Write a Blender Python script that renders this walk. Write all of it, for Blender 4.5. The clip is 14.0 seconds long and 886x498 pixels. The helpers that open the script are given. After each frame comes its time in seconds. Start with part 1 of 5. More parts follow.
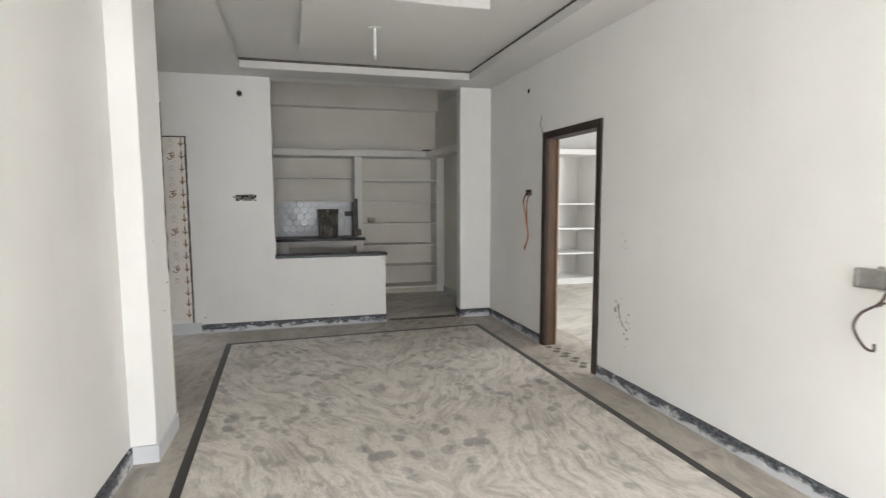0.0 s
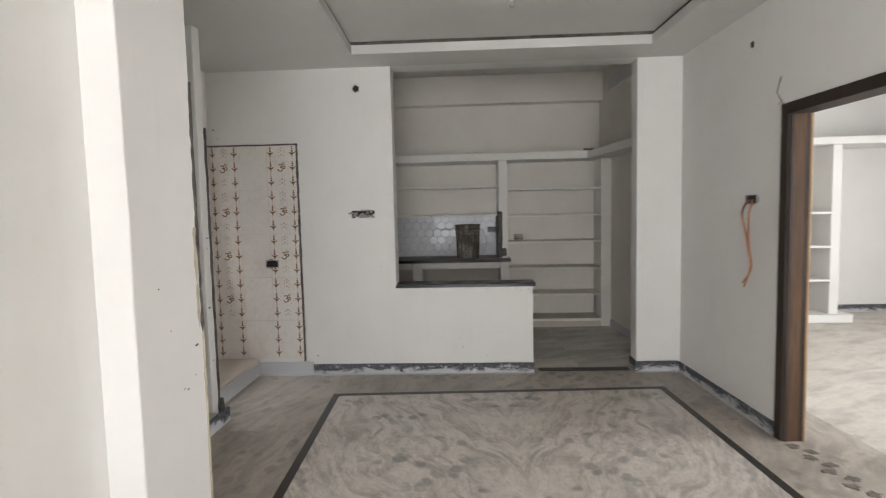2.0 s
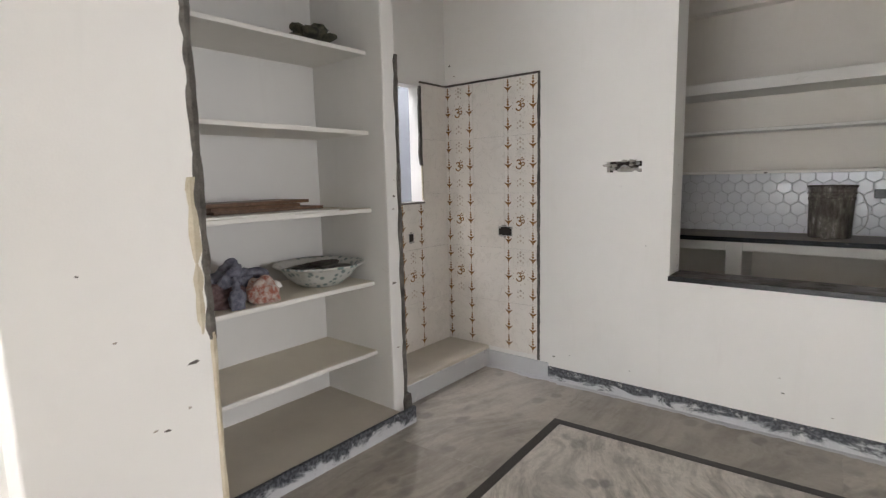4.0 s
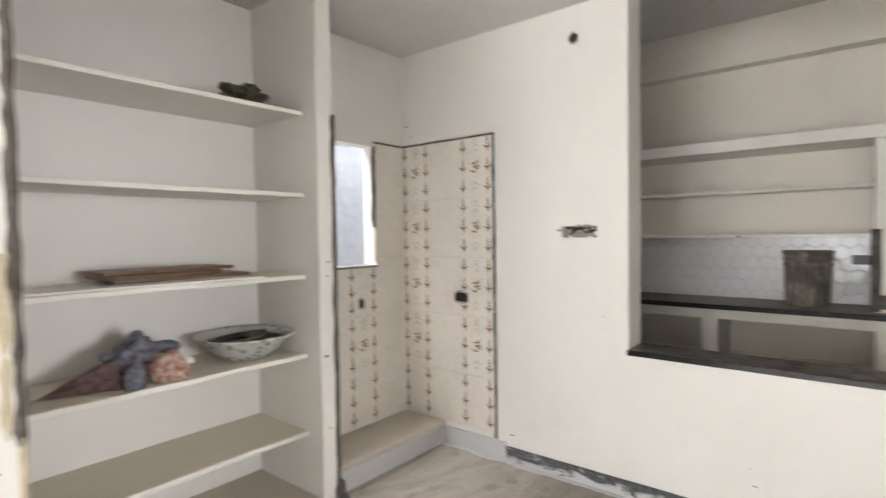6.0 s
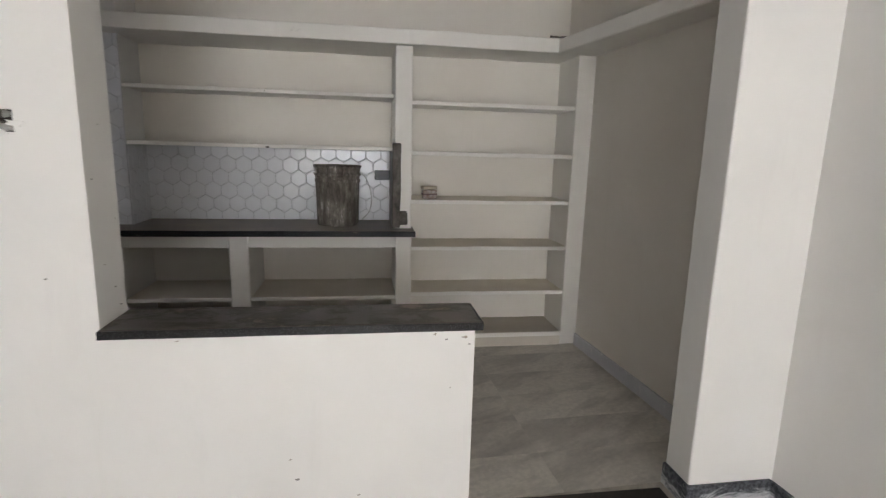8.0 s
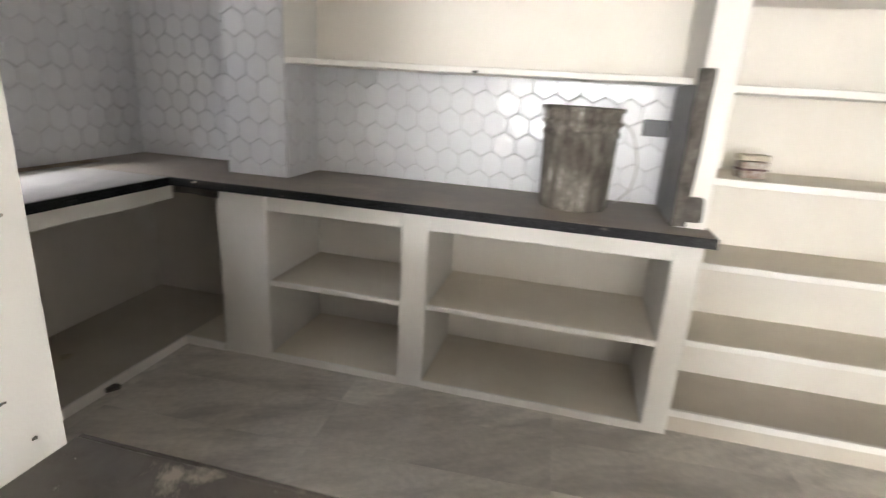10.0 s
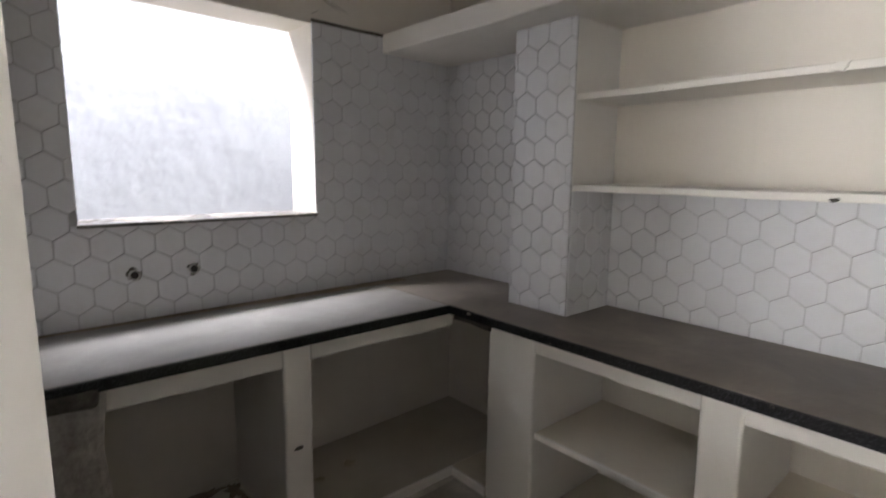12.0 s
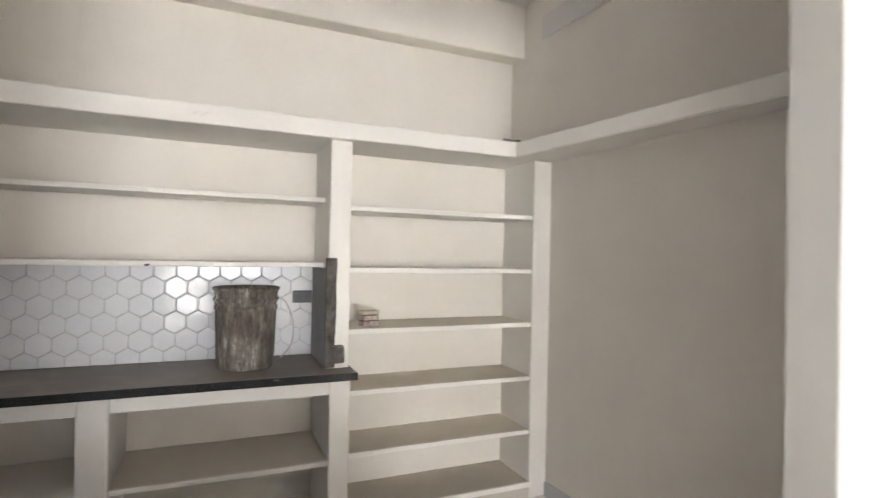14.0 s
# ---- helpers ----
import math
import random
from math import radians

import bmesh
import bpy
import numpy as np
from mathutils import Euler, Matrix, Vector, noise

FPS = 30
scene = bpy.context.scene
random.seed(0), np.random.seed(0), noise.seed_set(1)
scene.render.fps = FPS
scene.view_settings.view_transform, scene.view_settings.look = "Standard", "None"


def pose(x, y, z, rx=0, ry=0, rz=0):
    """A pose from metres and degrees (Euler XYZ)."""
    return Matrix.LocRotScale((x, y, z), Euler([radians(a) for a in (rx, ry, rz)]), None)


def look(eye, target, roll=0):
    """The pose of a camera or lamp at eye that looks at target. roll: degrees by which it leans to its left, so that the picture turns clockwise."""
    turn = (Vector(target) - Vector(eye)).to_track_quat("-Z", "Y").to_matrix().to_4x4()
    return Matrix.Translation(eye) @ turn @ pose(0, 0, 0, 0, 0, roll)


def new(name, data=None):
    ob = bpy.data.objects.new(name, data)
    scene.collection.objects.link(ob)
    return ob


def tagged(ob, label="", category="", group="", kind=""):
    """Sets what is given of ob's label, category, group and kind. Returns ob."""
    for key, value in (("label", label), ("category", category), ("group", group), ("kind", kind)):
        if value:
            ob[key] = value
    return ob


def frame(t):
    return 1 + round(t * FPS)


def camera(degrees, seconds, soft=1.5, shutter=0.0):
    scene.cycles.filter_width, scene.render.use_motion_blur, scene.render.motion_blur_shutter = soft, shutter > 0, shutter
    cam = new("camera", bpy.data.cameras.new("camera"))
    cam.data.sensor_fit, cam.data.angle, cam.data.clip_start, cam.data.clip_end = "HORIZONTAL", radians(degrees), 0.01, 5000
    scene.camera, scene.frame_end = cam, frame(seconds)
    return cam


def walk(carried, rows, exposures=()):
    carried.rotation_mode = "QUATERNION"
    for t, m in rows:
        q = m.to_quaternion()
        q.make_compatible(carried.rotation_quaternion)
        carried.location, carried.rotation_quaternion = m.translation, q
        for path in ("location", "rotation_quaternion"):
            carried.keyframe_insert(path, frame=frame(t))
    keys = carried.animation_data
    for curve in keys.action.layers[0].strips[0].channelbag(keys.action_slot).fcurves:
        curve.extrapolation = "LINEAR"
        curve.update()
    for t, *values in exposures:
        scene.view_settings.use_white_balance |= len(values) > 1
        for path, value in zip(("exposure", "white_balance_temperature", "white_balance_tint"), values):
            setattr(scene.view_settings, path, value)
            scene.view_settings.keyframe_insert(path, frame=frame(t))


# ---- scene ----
cam = camera(80.9, 14.0, soft=1.25, shutter=0.35)
PATH = [
    (0, (0.497, 0.265, 1.455), (0.996, 2.192, 1.262), -0.2),
    (0.5, (0.535, 0.558, 1.458), (0.854, 2.522, 1.262), -0.6),
    (1, (0.585, 0.909, 1.481), (0.803, 2.892, 1.344), -0.8),
    (1.5, (0.722, 1.277, 1.489), (0.795, 3.271, 1.35), -0.9),
    (2, (0.787, 1.654, 1.486), (0.692, 3.646, 1.339), -1.3),
    (2.5, (0.866, 2.052, 1.484), (0.512, 4.015, 1.34), -1.0),
    (3, (0.988, 2.433, 1.479), (0.276, 4.293, 1.298), -0.3),
    (3.5, (0.977, 2.841, 1.425), (-0.066, 4.527, 1.158), -0.4),
    (3.7, (0.987, 2.976, 1.417), (-0.183, 4.569, 1.114), -0.2),
    (5.8, (1.159, 3.457, 1.488), (-0.24, 4.886, 1.436), -1.2),
    (6, (1.13, 3.497, 1.47), (-0.13, 5.049, 1.411), -0.8),
    (6.5, (1.046, 3.73, 1.437), (0.281, 5.57, 1.264), 0.0),
    (7, (0.972, 3.984, 1.424), (0.72, 5.95, 1.157), -0.0),
    (7.2, (0.973, 4.115, 1.417), (0.894, 6.091, 1.118), 0.1),
    (9.3, (0.883, 5.508, 1.414), (1.304, 7.403, 0.93), 2.4),
    (9.5, (0.85, 5.698, 1.419), (1.057, 7.617, 0.896), 2.8),
    (10, (0.771, 6.051, 1.332), (0.332, 7.913, 0.747), 3.6),
    (10.5, (0.809, 6.396, 1.354), (-0.308, 7.906, 0.667), 2.0),
    (11, (0.736, 6.512, 1.367), (-0.718, 7.72, 0.714), 0.6),
    (11.5, (0.689, 6.53, 1.405), (-0.862, 7.681, 0.885), 0.4),
    (12, (0.726, 6.512, 1.481), (-0.774, 7.801, 1.185), 0.6),
    (12.5, (0.767, 6.404, 1.548), (-0.392, 8.032, 1.459), 1.3),
    (13, (0.718, 6.131, 1.54), (0.405, 8.105, 1.471), 2.0),
    (13.5, (0.709, 5.82, 1.518), (1.143, 7.772, 1.472), 2.0),
    (14, (0.644, 5.42, 1.492), (1.439, 7.255, 1.513), 1.2),
]
EXPOSURES = [(0, -0.14, 6250, 10), (2, -0.1, 6350, 12), (3, -0.06, 6400, 13), (3.7, 0.03, 6400, 13), (6, 0.65, 6600, 12), (6.5, 0.4, 6550, 12), (7.2, 0.38, 6350, 12), (9.3, 0.95, 6550, 14), (9.8, 1.62, 6550, 12), (10.5, 2.38, 6650, 13), (11, 1.95, 6600, 14), (11.5, 1.35, 6550, 14), (12, 1.2, 6550, 14), (12.5, 1.08, 6500, 14), (13, 1.5, 6500, 13), (13.5, 1.78, 6500, 13), (14, 1.42, 6500, 13)]
walk(cam, [(t, look(eye, target, roll)) for t, eye, target, roll in PATH], EXPOSURES)

# ---- world, sun and large lights ----
world = bpy.data.worlds.new("world")
scene.world = world
world.use_nodes = True
wn = world.node_tree.nodes
sky = wn.new("ShaderNodeTexSky")
sky.sky_type = "NISHITA"
sky.sun_disc = False
sky.sun_elevation = radians(48)
sky.sun_rotation = radians(200)
sky.dust_density = 3.0
wn["Background"].inputs["Strength"].default_value = 0.09
world.node_tree.links.new(sky.outputs["Color"], wn["Background"].inputs["Color"])

sun_data = bpy.data.lights.new("sun", "SUN")
sun_data.energy, sun_data.angle, sun_data.color = 1.0, radians(12), (1.0, 0.96, 0.9)
sun_ob = new("sun", sun_data)
sun_ob.matrix_world = look((0, 0, 0), (0.25, 0.62, -0.74))


def area_light(name, eye, target, sx, sy, watts, colour):
    data = bpy.data.lights.new(name, "AREA")
    data.shape, data.size, data.size_y, data.energy, data.color = "RECTANGLE", sx, sy, watts, colour
    ob = new(name, data)
    ob.matrix_world = look(eye, target)
    return ob


# stand-in daylight: unseen front doorway, added sky fill outside it, kitchen light well, unseen bedroom window
area_light("front_daylight", (0.85, -3.34, 1.32), (0.88, -0.4, 0.4), 2.35, 1.9, 155, (0.94, 0.97, 1.0))
# added fill lamp outside the doorway; its bounce brightens the hall
area_light("porch_daylight", (0.85, -5.6, 3.6), (0.85, -2.5, 1.0), 3.2, 1.6, 3500, (0.94, 0.97, 1.0))
area_light("light_well_daylight", (-2.46, 6.9, 3.9), (-1.85, 6.9, 1.5), 4.8, 1.0, 390, (0.935, 0.95, 1.0))
area_light("bedroom_daylight", (6.96, 4.55, 1.5), (3.0, 4.75, 1.15), 1.8, 1.35, 170, (0.98, 0.99, 1.0))


# ---- materials ----
def material(name):
    m = bpy.data.materials.new(name)
    m.use_nodes = True
    nt = m.node_tree
    return m, nt, nt.nodes["Principled BSDF"]


def node(nt, kind, **inputs):
    n = nt.nodes.new(kind)
    for k, v in inputs.items():
        n.inputs[k.replace("_", " ")].default_value = v
    return n


def noise_tex(nt, vec, scale, detail=4.0, rough=0.55, dist=0.0):
    n = node(nt, "ShaderNodeTexNoise", Scale=scale, Detail=detail, Roughness=rough, Distortion=dist)
    nt.links.new(vec, n.inputs["Vector"])
    return n.outputs["Fac"]


def ramp(nt, fac, stops, constant=False):
    r = nt.nodes.new("ShaderNodeValToRGB")
    e = r.color_ramp.elements
    while len(e) < len(stops):
        e.new(0.5)
    for el, (p, c) in zip(e, stops):
        el.position = p
        el.color = (*c, 1) if len(c) == 3 else c
    if constant:
        r.color_ramp.interpolation = "CONSTANT"
    nt.links.new(fac, r.inputs["Fac"])
    return r.outputs["Color"]


def grey(v):
    return (v, v, v)


def mix(nt, fac, a, b, mode="MIX"):
    n = nt.nodes.new("ShaderNodeMix")
    n.data_type, n.blend_type = "RGBA", mode
    for sock, v in ((n.inputs[0], fac), (n.inputs[6], a), (n.inputs[7], b)):
        if isinstance(v, (int, float)):
            sock.default_value = v
        elif isinstance(v, tuple):
            sock.default_value = (*v, 1)
        else:
            nt.links.new(v, sock)
    return n.outputs[2]


def bump(nt, bsdf, height, strength, dist=0.01):
    b = node(nt, "ShaderNodeBump", Strength=strength, Distance=dist)
    nt.links.new(height, b.inputs["Height"])
    nt.links.new(b.outputs["Normal"], bsdf.inputs["Normal"])


def world_pos(nt):
    return nt.nodes.new("ShaderNodeNewGeometry").outputs["Position"]


def obj_pos(nt, shift=True):
    tc = nt.nodes.new("ShaderNodeTexCoord").outputs["Object"]
    if not shift:
        return tc
    info = nt.nodes.new("ShaderNodeObjectInfo")
    m = nt.nodes.new("ShaderNodeVectorMath")
    m.operation = "MULTIPLY_ADD"
    m.inputs[1].default_value = (17.0, 31.0, 23.0)
    nt.links.new(info.outputs["Random"], m.inputs[0])
    nt.links.new(tc, m.inputs[2])
    return m.outputs[0]


def scaled(nt, vec, s, rot=0.0):
    if rot:
        turn = nt.nodes.new("ShaderNodeMapping")
        turn.inputs["Rotation"].default_value = (0, 0, radians(rot))
        nt.links.new(vec, turn.inputs["Vector"])
        vec = turn.outputs["Vector"]
    m = nt.nodes.new("ShaderNodeMapping")
    m.inputs["Scale"].default_value = s
    nt.links.new(vec, m.inputs["Vector"])
    return m.outputs["Vector"]


def paint(name, base, dark, grime=0.25, rough=0.62, lumps=0.06):
    """Hand-rolled wall paint: soft blotches, sparse rub marks, fine roller grain."""
    m, nt, b = material(name)
    p = world_pos(nt)
    blot = ramp(nt, noise_tex(nt, p, 1.3, 5, 0.6), [(0.3, dark), (0.62, base)])
    streak = noise_tex(nt, scaled(nt, p, (6.0, 6.0, 0.7)), 1.6, 4, 0.6)
    streak = ramp(nt, streak, [(0.60, grey(0)), (0.78, grey(grime * 0.5))])
    c = mix(nt, streak, blot, (0.48, 0.45, 0.40))
    rub = ramp(nt, noise_tex(nt, p, 3.4, 8, 0.72, 0.6), [(0.685, grey(0)), (0.76, grey(grime))])
    c = mix(nt, rub, c, (0.33, 0.30, 0.26))
    nt.links.new(c, b.inputs["Base Color"])
    b.inputs["Roughness"].default_value = rough
    b.inputs["Specular IOR Level"].default_value = 0.3
    h = mix(nt, 0.25, noise_tex(nt, p, 7.0, 3, 0.5), noise_tex(nt, p, 160.0, 2, 0.5))
    bump(nt, b, h, lumps, 0.02)
    return m


WALL = paint("wall_paint", (0.83, 0.815, 0.785), (0.785, 0.77, 0.74), 0.18)
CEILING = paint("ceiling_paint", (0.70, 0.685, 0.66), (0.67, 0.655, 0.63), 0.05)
CREAM = paint("cream_paint", (0.79, 0.75, 0.68), (0.74, 0.695, 0.62), 0.20)
SHELF = paint("shelf_paint", (0.85, 0.825, 0.775), (0.80, 0.77, 0.715), 0.26)
# pale plaster outside: base darkened to hold down the light falling on it
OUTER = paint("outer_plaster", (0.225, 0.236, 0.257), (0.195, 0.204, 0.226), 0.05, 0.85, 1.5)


def floor_match(nt, centre, length):
    """Book-matched coordinates: the veins mirror about the middle joint and about the cross joints."""
    m = nt.nodes.new("ShaderNodeMapping")
    m.inputs["Rotation"].default_value = (0, 0, radians(-2.7))
    m.inputs["Location"].default_value = (0.0379 - centre, -5.7782, 0)
    nt.links.new(world_pos(nt), m.inputs["Vector"])
    sep = nt.nodes.new("ShaderNodeSeparateXYZ")
    nt.links.new(m.outputs[0], sep.inputs[0])
    a = nt.nodes.new("ShaderNodeMath")
    a.operation = "ABSOLUTE"
    nt.links.new(sep.outputs[0], a.inputs[0])
    b = nt.nodes.new("ShaderNodeMath")
    b.operation = "PINGPONG"
    b.inputs[1].default_value = length
    nt.links.new(sep.outputs[1], b.inputs[0])
    c = nt.nodes.new("ShaderNodeCombineXYZ")
    nt.links.new(a.outputs[0], c.inputs[0])
    nt.links.new(b.outputs[0], c.inputs[1])
    return c.outputs[0]


def marble(name, light, mid, dark, spot, rot=0.0, size=1.0, rough=0.3, matched=False, spots=1.0, warped=0.85):
    """Grey-beige marble: swept bands, darker streaks, clusters of grey pebbles, building dust."""
    m, nt, b = material(name)
    p = floor_match(nt, 1.335, 3.2) if matched else obj_pos(nt)
    w = world_pos(nt)
    warp = node(nt, "ShaderNodeTexNoise", Scale=0.75 / size, Detail=2.0, Roughness=0.5)
    nt.links.new(p, warp.inputs["Vector"])
    add = nt.nodes.new("ShaderNodeVectorMath")
    add.operation = "MULTIPLY_ADD"
    add.inputs[1].default_value = (warped * size, warped * size, 0.0)
    nt.links.new(warp.outputs["Color"], add.inputs[0])
    nt.links.new(p, add.inputs[2])
    q = add.outputs[0]
    band = noise_tex(nt, scaled(nt, q, (5.0 / size, 1.1 / size, 1.0), rot), 1.0, 5, 0.55)
    c = ramp(nt, band, [(0.34, mid), (0.56, light)])
    streak = noise_tex(nt, scaled(nt, q, (9.0 / size, 2.4 / size, 1.0), rot), 1.0, 6, 0.62)
    c = mix(nt, ramp(nt, streak, [(0.46, grey(0)), (0.63, grey(0.75 if size < 1.2 else 0.6))]), c, dark)
    hair = noise_tex(nt, scaled(nt, q, (38.0 / size, 9.0 / size, 1.0), rot), 1.0, 6, 0.7)
    c = mix(nt, ramp(nt, hair, [(0.50, grey(0)), (0.66, grey(0.42 if size < 1.2 else 0.22))]), c, dark)
    jig = node(nt, "ShaderNodeTexNoise", Scale=9.0, Detail=3.0, Roughness=0.6)
    nt.links.new(p, jig.inputs["Vector"])
    add2 = nt.nodes.new("ShaderNodeVectorMath")
    add2.operation = "MULTIPLY_ADD"
    add2.inputs[1].default_value = (0.07, 0.07, 0.0)
    nt.links.new(jig.outputs["Color"], add2.inputs[0])
    nt.links.new(scaled(nt, p, (1.0, 0.72, 1.0), rot), add2.inputs[2])
    v = node(nt, "ShaderNodeTexVoronoi", Scale=9.5)
    v.feature = "F1"
    nt.links.new(add2.outputs[0], v.inputs["Vector"])
    pebble = ramp(nt, v.outputs["Distance"], [(0.27, grey(0.78)), (0.42, grey(0))])
    region = ramp(nt, noise_tex(nt, q, 1.9, 4, 0.6), [(0.475, grey(0)), (0.55, grey(spots))])
    c = mix(nt, mix(nt, 1.0, pebble, region, "MULTIPLY"), c, spot)
    fine = noise_tex(nt, w, 34, 5, 0.65)
    c = mix(nt, ramp(nt, fine, [(0.42, grey(0.22)), (0.60, grey(0))]), c, dark)
    if not matched:
        info = nt.nodes.new("ShaderNodeObjectInfo")
        c = mix(nt, ramp(nt, info.outputs["Random"], [(0.1, grey(0)), (0.9, grey(0.5 if size < 1.2 else 0.28))]), c, dark)
    dust = ramp(nt, noise_tex(nt, w, 2.3, 7, 0.68), [(0.42, grey(0)), (0.75, grey(0.45))])
    c = mix(nt, dust, c, light)
    nt.links.new(c, b.inputs["Base Color"])
    r = ramp(nt, noise_tex(nt, w, 3.1, 6, 0.65), [(0.3, grey(rough)), (0.7, grey(rough + 0.28))])
    nt.links.new(r, b.inputs["Roughness"])
    bump(nt, b, noise_tex(nt, w, 60, 4, 0.6), 0.05, 0.004)
    return m


MARBLE = marble("hall_marble", (0.72, 0.665, 0.595), (0.60, 0.55, 0.485), (0.26, 0.235, 0.205), (0.20, 0.188, 0.172), -24, 0.62, 0.3, True, 1.0, 0.95)
MARBLE_B = marble("border_marble", (0.56, 0.51, 0.44), (0.46, 0.415, 0.355), (0.25, 0.22, 0.185), (0.21, 0.195, 0.17), 15)
MARBLE_K = marble("kitchen_marble", (0.74, 0.695, 0.62), (0.65, 0.605, 0.535), (0.29, 0.27, 0.245), (0.36, 0.34, 0.31), 68, 1.4, 0.32, False, 0.2, 0.4)
SHELF_FLOOR = paint("dusty_stone", (0.80, 0.74, 0.635), (0.71, 0.645, 0.535), 0.3, 0.6, 0.1)

DUST = paint("trodden_dust", (0.64, 0.585, 0.50), (0.53, 0.48, 0.405), 0.45, 0.75, 0.15)


def granite(name, base, fleck, dust, amount, rough=0.22):
    m, nt, b = material(name)
    p = world_pos(nt)
    c = ramp(nt, noise_tex(nt, p, 220, 2, 0.5), [(0.52, base), (0.66, fleck)])
    d = ramp(nt, noise_tex(nt, p, 3.2, 8, 0.72, 0.4), [(0.50 - amount * 0.25, grey(0)), (0.78, grey(min(1, amount * 1.5)))])
    film = ramp(nt, noise_tex(nt, p, 0.9, 3, 0.5), [(0.2, grey(amount * 0.5)), (0.8, grey(amount * 1.0))])
    c = mix(nt, film, c, dust)
    c = mix(nt, d, c, dust)
    nt.links.new(c, b.inputs["Base Color"])
    b.inputs["Specular IOR Level"].default_value = 0.28
    r = mix(nt, 0.5, film, d)
    r = ramp(nt, r, [(0.0, grey(rough)), (0.5, grey(0.55))])
    nt.links.new(r, b.inputs["Roughness"])
    bump(nt, b, noise_tex(nt, p, 90, 3, 0.6), 0.06, 0.003)
    return m


GRANITE = granite("worktop_granite", (0.014, 0.014, 0.016), (0.05, 0.05, 0.055), (0.37, 0.325, 0.275), 0.66, 0.28)
GRANITE_DUSTY = granite("plaster_dusted_granite", (0.03, 0.03, 0.03), (0.06, 0.06, 0.06), (0.36, 0.345, 0.325), 0.72, 0.3)
GRANITE_EDGE = granite("granite_edge", (0.012, 0.012, 0.013), (0.045, 0.045, 0.05), (0.12, 0.11, 0.10), 0.03, 0.2)
INLAY = granite("inlay_granite", (0.03, 0.027, 0.024), (0.06, 0.055, 0.05), (0.20, 0.18, 0.155), 0.09, 0.3)


def stained_slab():
    """Dark granite ledge with scraped cement and paint stains."""
    m, nt, b = material("stained_ledge")
    p = world_pos(nt)
    base = ramp(nt, noise_tex(nt, p, 4, 6, 0.65), [(0.3, (0.045, 0.04, 0.035)), (0.7, (0.12, 0.105, 0.09))])
    st = noise_tex(nt, scaled(nt, p, (1.0, 1.6, 1.0)), 5.2, 9, 0.7, 0.5)
    c = mix(nt, ramp(nt, st, [(0.55, grey(0)), (0.62, grey(0.55))]), base, (0.42, 0.37, 0.31))
    c = mix(nt, ramp(nt, noise_tex(nt, p, 40, 4, 0.6), [(0.68, grey(0)), (0.74, grey(0.6))]), c, (0.5, 0.47, 0.43))
    nt.links.new(c, b.inputs["Base Color"])
    nt.links.new(ramp(nt, st, [(0.45, grey(0.3)), (0.62, grey(0.8))]), b.inputs["Roughness"])
    bump(nt, b, st, 0.15, 0.004)
    return m


SILL = stained_slab()


def skirting_stone(name, wash):
    """Dark granite skirting smeared with whitewash and cement, thicker at its foot."""
    m, nt, b = material(name)
    p = world_pos(nt)
    stone = ramp(nt, noise_tex(nt, p, 60, 3, 0.6), [(0.4, (0.035, 0.038, 0.045)), (0.65, (0.14, 0.145, 0.16))])
    sm = noise_tex(nt, scaled(nt, p, (1, 1, 2.2)), 4.5, 10, 0.74, 0.9)
    z = nt.nodes.new("ShaderNodeSeparateXYZ")
    nt.links.new(p, z.inputs[0])
    k = nt.nodes.new("ShaderNodeMath")
    k.operation = "MULTIPLY_ADD"
    k.inputs[1].default_value, k.inputs[2].default_value = -3.2, 0.16 + wash
    nt.links.new(z.outputs[2], k.inputs[0])
    a = nt.nodes.new("ShaderNodeMath")
    a.operation = "ADD"
    nt.links.new(sm, a.inputs[0])
    nt.links.new(k.outputs[0], a.inputs[1])
    c = mix(nt, ramp(nt, a.outputs[0], [(0.46, grey(0)), (0.56, grey(0.95))]), stone, (0.60, 0.60, 0.61))
    c = mix(nt, ramp(nt, noise_tex(nt, p, 9, 6, 0.7), [(0.60, grey(0)), (0.68, grey(0.9))]), c, (0.72, 0.71, 0.69))
    nt.links.new(c, b.inputs["Base Color"])
    b.inputs["Roughness"].default_value = 0.6
    bump(nt, b, sm, 0.35, 0.006)
    return m


SKIRT = skirting_stone("smeared_skirting", -0.02)
SKIRT_PALE = skirting_stone("washed_skirting", 0.35)


def cement(name, a, c2, lumps=0.8):
    m, nt, b = material(name)
    p = world_pos(nt)
    n = noise_tex(nt, p, 14, 8, 0.7, 0.3)
    c = ramp(nt, n, [(0.3, a), (0.7, c2)])
    nt.links.new(c, b.inputs["Base Color"])
    b.inputs["Roughness"].default_value = 0.9
    bump(nt, b, mix(nt, 0.5, n, noise_tex(nt, p, 70, 5, 0.7)), lumps, 0.01)
    return m


CEMENT = cement("raw_cement", (0.23, 0.21, 0.185), (0.54, 0.51, 0.465))
# dark raw cement; also colours the shade inside the ceiling slot
CEMENT_AND_SHADE = cement("dark_cement_and_shade", (0.028, 0.023, 0.019), (0.19, 0.172, 0.15))
GROUT = cement("grey_grout", (0.30, 0.30, 0.30), (0.40, 0.40, 0.395), 0.2)
TILE_JOINT = cement("cream_joint", (0.60, 0.56, 0.51), (0.70, 0.66, 0.60), 0.2)
CHIPPED = cement("chipped_floor", (0.10, 0.088, 0.075), (0.25, 0.225, 0.19), 0.8)
PUTTY = cement("ochre_putty", (0.42, 0.36, 0.25), (0.62, 0.56, 0.44), 0.4)


